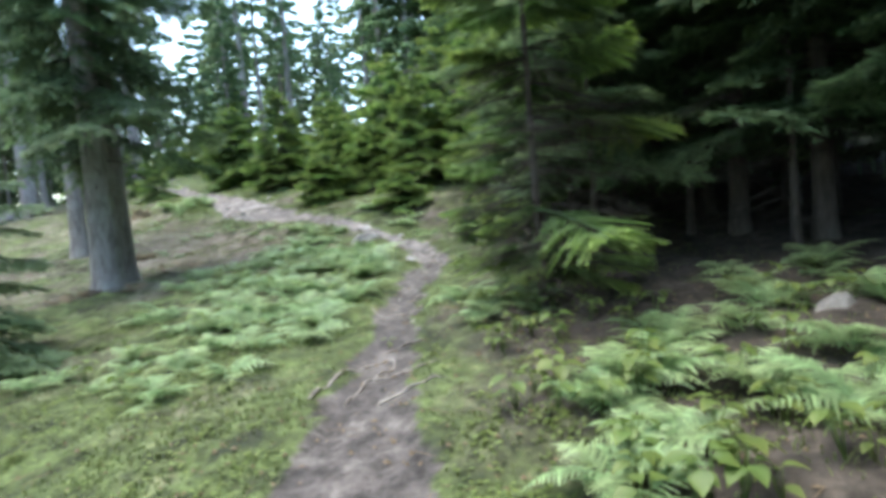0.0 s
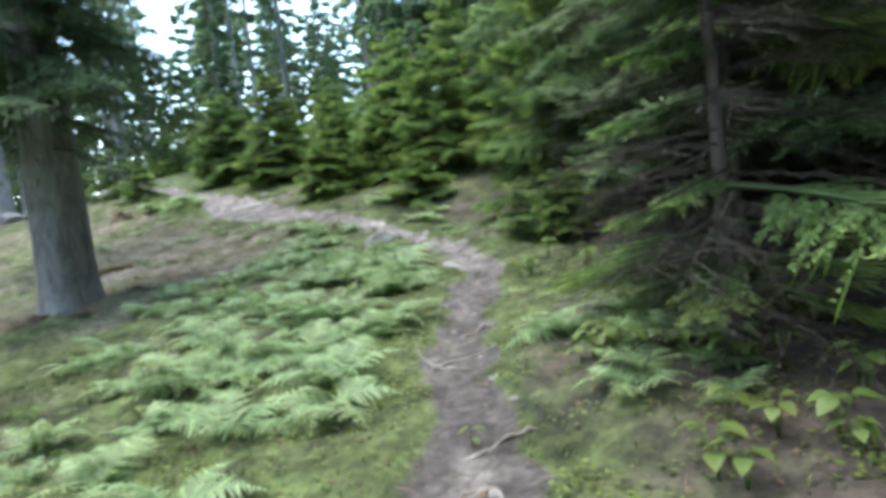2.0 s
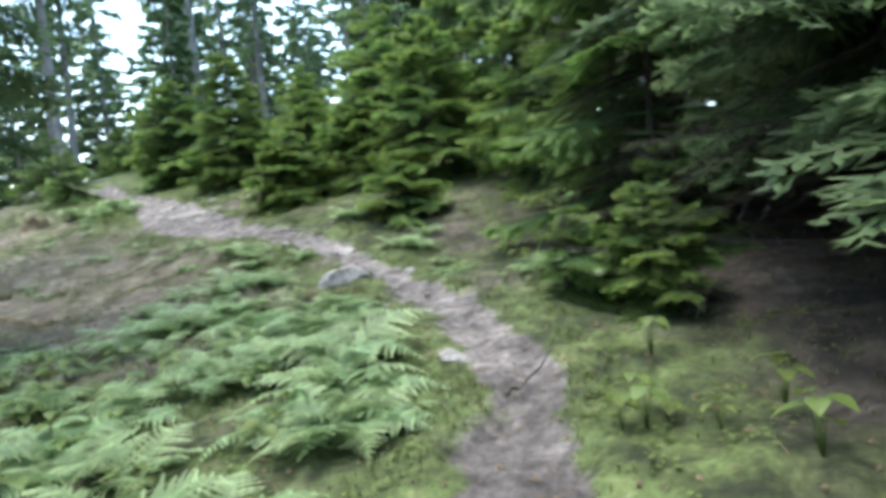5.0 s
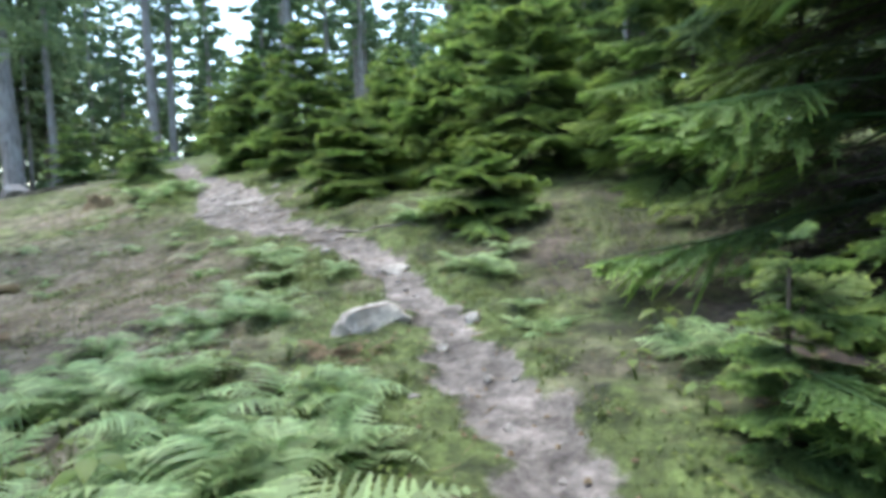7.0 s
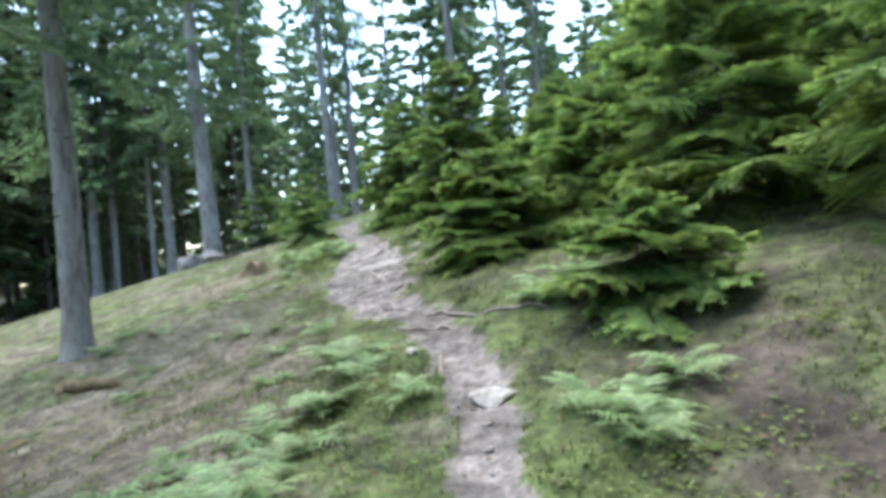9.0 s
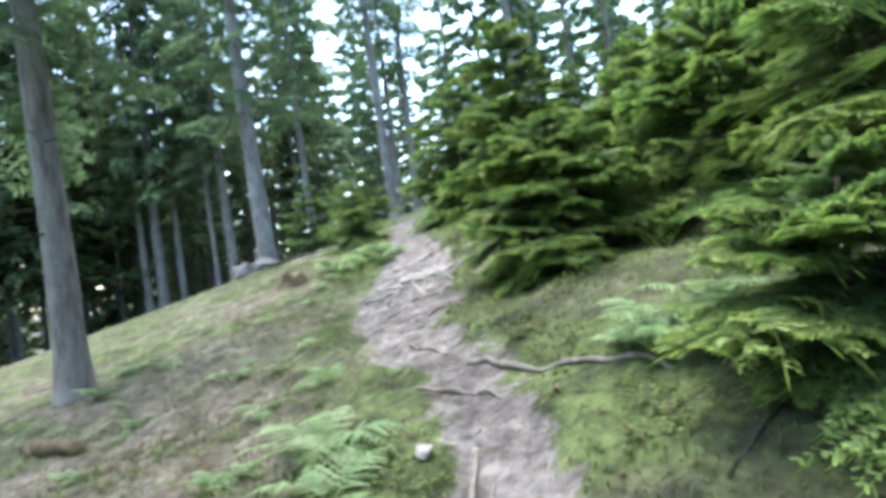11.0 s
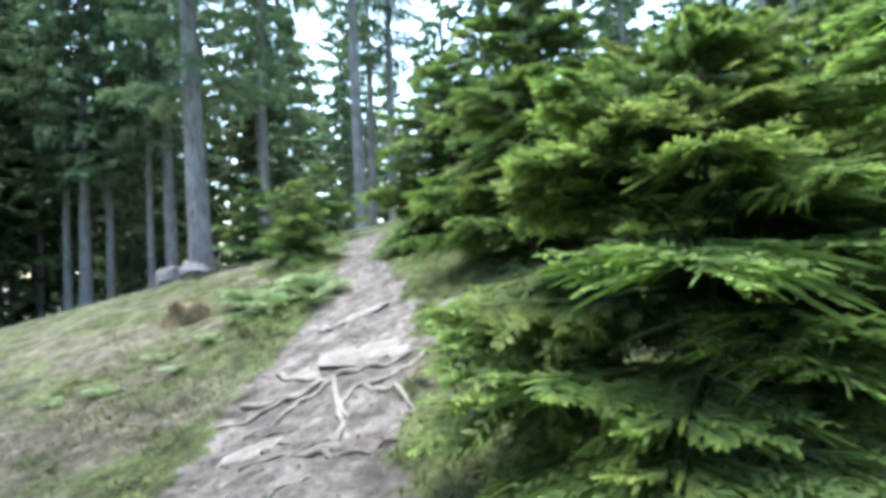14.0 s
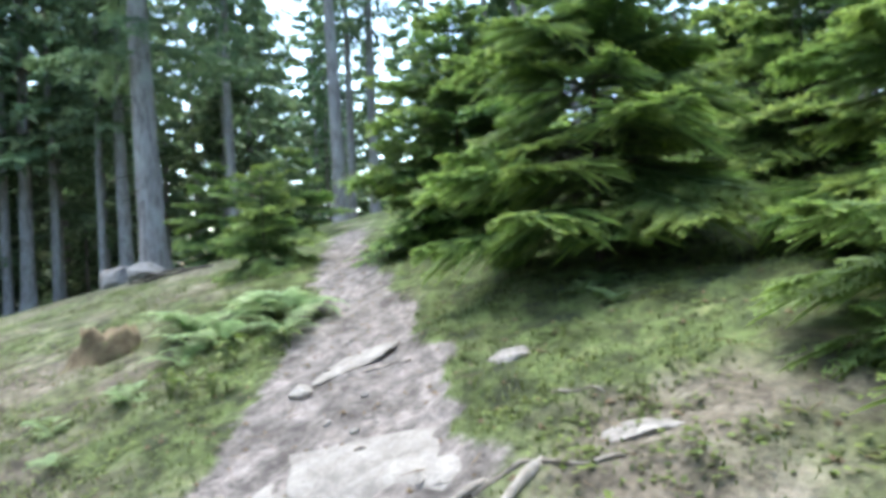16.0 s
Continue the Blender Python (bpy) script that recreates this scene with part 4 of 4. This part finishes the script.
for i in range(16):
    y = rnd.uniform(18.4, 22.6) if i < 11 else rnd.uniform(3.2, 7.5)
    x = float(trail_x(y)) + rnd.uniform(-0.8, 0.7) * float(trail_width(y))
    a, ln = rnd.uniform(0.1, 1.0), rnd.uniform(0.3, 0.75)
    dx, dy = ln * math.cos(a), ln * math.sin(a)
    root([(x, y), (x + dx * 0.35, y + dy * 0.3), (x + dx * 0.7, y + dy * 0.75), (x + dx, y + dy)], rnd.uniform(0.013, 0.024), 400 + i, "thin exposed root half sunk in the trodden earth", 0.25)
STICK = "thin dead stick lying on the ground"
root([(-0.32, 9.66), (-0.1, 9.95), (0.07, 10.2)], 0.011, 20, STICK, 1.0, "stick", "stick", TWIG)
root([(-0.9, 7.08), (-0.75, 6.85), (-0.5, 6.6)], 0.013, 21, STICK, 1.0, "stick", "stick", ROOT)
root([(-1.6, 16.0), (-1.45, 16.4), (-1.2, 16.8)], 0.012, 22, STICK, 1.0, "stick", "stick", TWIG)
root([(-6.2, 13.2), (-5.4, 12.6), (-4.9, 12.5)], 0.03, 23, "dead branch lying on the slope", 1.0, "dead_stick", "branch", TWIG)
root([(-18.0, 27.9), (-16.6, 27.6), (-15.4, 28.2)], 0.06, 24, "fallen dead branch below the trunks", 1.0, "dead_stick", "branch", TWIG)
root([(-18.4, 28.4), (-17.2, 28.6), (-16.0, 28.0)], 0.05, 25, "fallen dead branch below the trunks", 1.0, "dead_stick", "branch", TWIG)


def stone(x, y, sx, sy, sz, seed, label, sink=0.35, turn=0.0, flat=False, name="stone", detail=3, material=None):
    bm = bmesh.new()
    rnd = random.Random(seed)
    cuts = [(Vector((rnd.gauss(0, 1), rnd.gauss(0, 1), rnd.gauss(0.2, 0.8))).normalized(), rnd.uniform(0.5, 0.8)) for i in range(12)]
    bmesh.ops.create_icosphere(bm, subdivisions=detail, radius=1.0)
    for v in bm.verts:
        p = v.co.copy()
        n = noise.noise(p * 1.1 + Vector((seed, 0, 0))) * 0.35 + noise.noise(p * 2.7 + Vector((0, seed, 0))) * 0.22 + noise.noise(p * 7 + Vector((0, 0, seed))) * 0.04
        p = p * (1 + n * 0.6)
        for axis, reach in cuts:
            over = p.dot(axis) - reach
            if over > 0:
                p -= axis * over * 0.97
        v.co = p * 1.15 * (1 + 0.09 * noise.noise(p * 5 + Vector((0, 0, seed))) + 0.05 * noise.noise(p * 13 + Vector((seed, 0, 0))))
        if flat and v.co.z > 0.45:
            v.co.z = 0.45 + (v.co.z - 0.45) * 0.2
        v.co.x, v.co.y, v.co.z = v.co.x * sx, v.co.y * sy, v.co.z * sz
    me = bpy.data.meshes.new(name)
    bm.to_mesh(me)
    bm.free()
    me.polygons.foreach_set("use_smooth", [True] * len(me.polygons))
    me.set_sharp_from_angle(angle=radians(24))
    me.materials.append(material or (SLAB if flat else STONE))
    ob = tagged(new(name, me), label, "stone", "stones on the trail")
    m = 0.1
    nx, ny = (land(x + m, y) - land(x - m, y)) / (2 * m), (land(x, y + m) - land(x, y - m)) / (2 * m)
    ob.matrix_basis = Matrix.Translation((x, y, land(x, y) + sz * ((0.5 - sink) * (0.5 if flat else 1) - (0.25 if flat else 0)))) @ Euler((math.atan(ny), -math.atan(nx), 0)).to_matrix().to_4x4() @ pose(0, 0, 0, 0, 0, turn)
    return ob


stone(-1.74, 13.5, 0.30, 0.24, 0.19, 1, "pale angular boulder half buried beside the trail", 0.5, 25, detail=4)
stone(-1.95, 15.38, 0.2, 0.12, 0.07, 2, "flat pale stone in the trail", 0.3)
stone(-6.5, 21.5, 0.5, 0.38, 0.036, 3, "broad flat grey rock slab in the trail", 0.3, 20, True)
stone(-7.75, 22.65, 0.42, 0.26, 0.042, 4, "flat grey rock slab in the trail", 0.3, 35, True)
stone(-6.95, 21.2, 0.3, 0.26, 0.036, 5, "flat grey rock slab in the trail", 0.3, 0, True)
stone(-5.4, 21.6, 0.2, 0.12, 0.030, 6, "flat pale stone at the trail edge", 0.3, 10, True)
stone(-6.3, 22.45, 0.16, 0.1, 0.06, 7, "flat pale stone at the trail edge", 0.3, 0, True)
stone(-3.03, 16.2, 0.07, 0.06, 0.05, 8, "small white stone beside the trail", 0.2, detail=2)
stone(2.95, 4.7, 0.2, 0.16, 0.1, 9, "grey stone among the ferns", 0.3, material=SLAB)
stone(-0.95, 13.5, 0.09, 0.06, 0.05, 10, "small stone in the trail", 0.2, detail=2)
stone(-1.1, 12.9, 0.05, 0.04, 0.035, 11, "small dark stone in the trail", 0.2, detail=2)
stone(-0.6, 10.3, 0.13, 0.08, 0.06, 12, "flat stone at the trail edge", 0.3, detail=2)
stone(-7.7, 22.2, 0.1, 0.07, 0.05, 13, "small stone in the trail", 0.3, detail=2)
stone(-6.2, 19.9, 0.24, 0.16, 0.042, 14, "flat grey rock in the trail", 0.3, 60, True)
stone(-19.2, 29.2, 0.6, 0.5, 0.36, 15, "grey boulder at the foot of the trunk", 0.3, material=SLAB)
stone(-20.9, 29.5, 0.6, 0.6, 0.45, 16, "grey boulder at the foot of the trunk", 0.3, material=SLAB)
rnd = random.Random(41)
for i in range(52):
    y = rnd.uniform(4.5, 25)
    x = float(trail_x(y)) + rnd.gauss(0, 0.6) * float(trail_width(y))
    s = rnd.uniform(0.012, 0.04)
    stone(x, y, s * 1.3, s, s * 0.7, 100 + i, "small loose stone on the trail", 0.2, rnd.uniform(0, 180), name="pebble", detail=1, material=SLAB)


def stump(x, y, r, h, seed):
    """A rotten, moss-grown stump with a ragged top."""
    rnd = random.Random(seed)
    verts, faces, sides, rings = [], [], 20, 8
    for j in range(rings + 1):
        f = j / rings
        for k in range(sides):
            a = 2 * math.pi * k / sides
            ragged = 0.35 * noise.noise((math.cos(a) * 2, math.sin(a) * 2, seed)) + 0.15 * rnd.uniform(-1, 1) * f
            rr = r * (1.35 - 0.55 * f ** 0.6) * (1 + 0.25 * noise.noise((math.cos(a) * 1.5, math.sin(a) * 1.5, f * 2 + seed)))
            verts.append((math.cos(a) * rr, math.sin(a) * rr, -0.12 + (h + 0.12) * f * (1 + ragged * f)))
    for j in range(rings):
        for k in range(sides):
            a, b = j * sides + k, j * sides + (k + 1) % sides
            faces.append((a, b, b + sides, a + sides))
    top = len(verts)
    verts.append((0, 0, h * 0.7))
    faces.extend((rings * sides + k, rings * sides + (k + 1) % sides, top) for k in range(sides))
    ob = tagged(new("tree_stump", mesh_of("tree_stump", verts, faces, ROTTEN)), "rotten brown tree stump with moss on the slope", "stump")
    ob.location = (x, y, land(x, y))


stump(-11.35, 23.2, 0.34, 0.3, 3)

root([(-9.3, 17.0), (-8.9, 16.98), (-8.5, 16.92), (-8.0, 16.9)], 0.13, 26, "rotten fallen log lying on the mossy slope", 0.7, "fallen_log", "log", ROTTEN, 0.2)
trail_herb = tagged(new("herb", HERBS[1]), "small green herb growing in the trail", "plant", "herbs beside the trail")
trail_herb.matrix_basis = Matrix.Translation((-0.58, 5.48, land(-0.58, 5.48) - 0.01)) @ Matrix.Scale(0.11, 4)
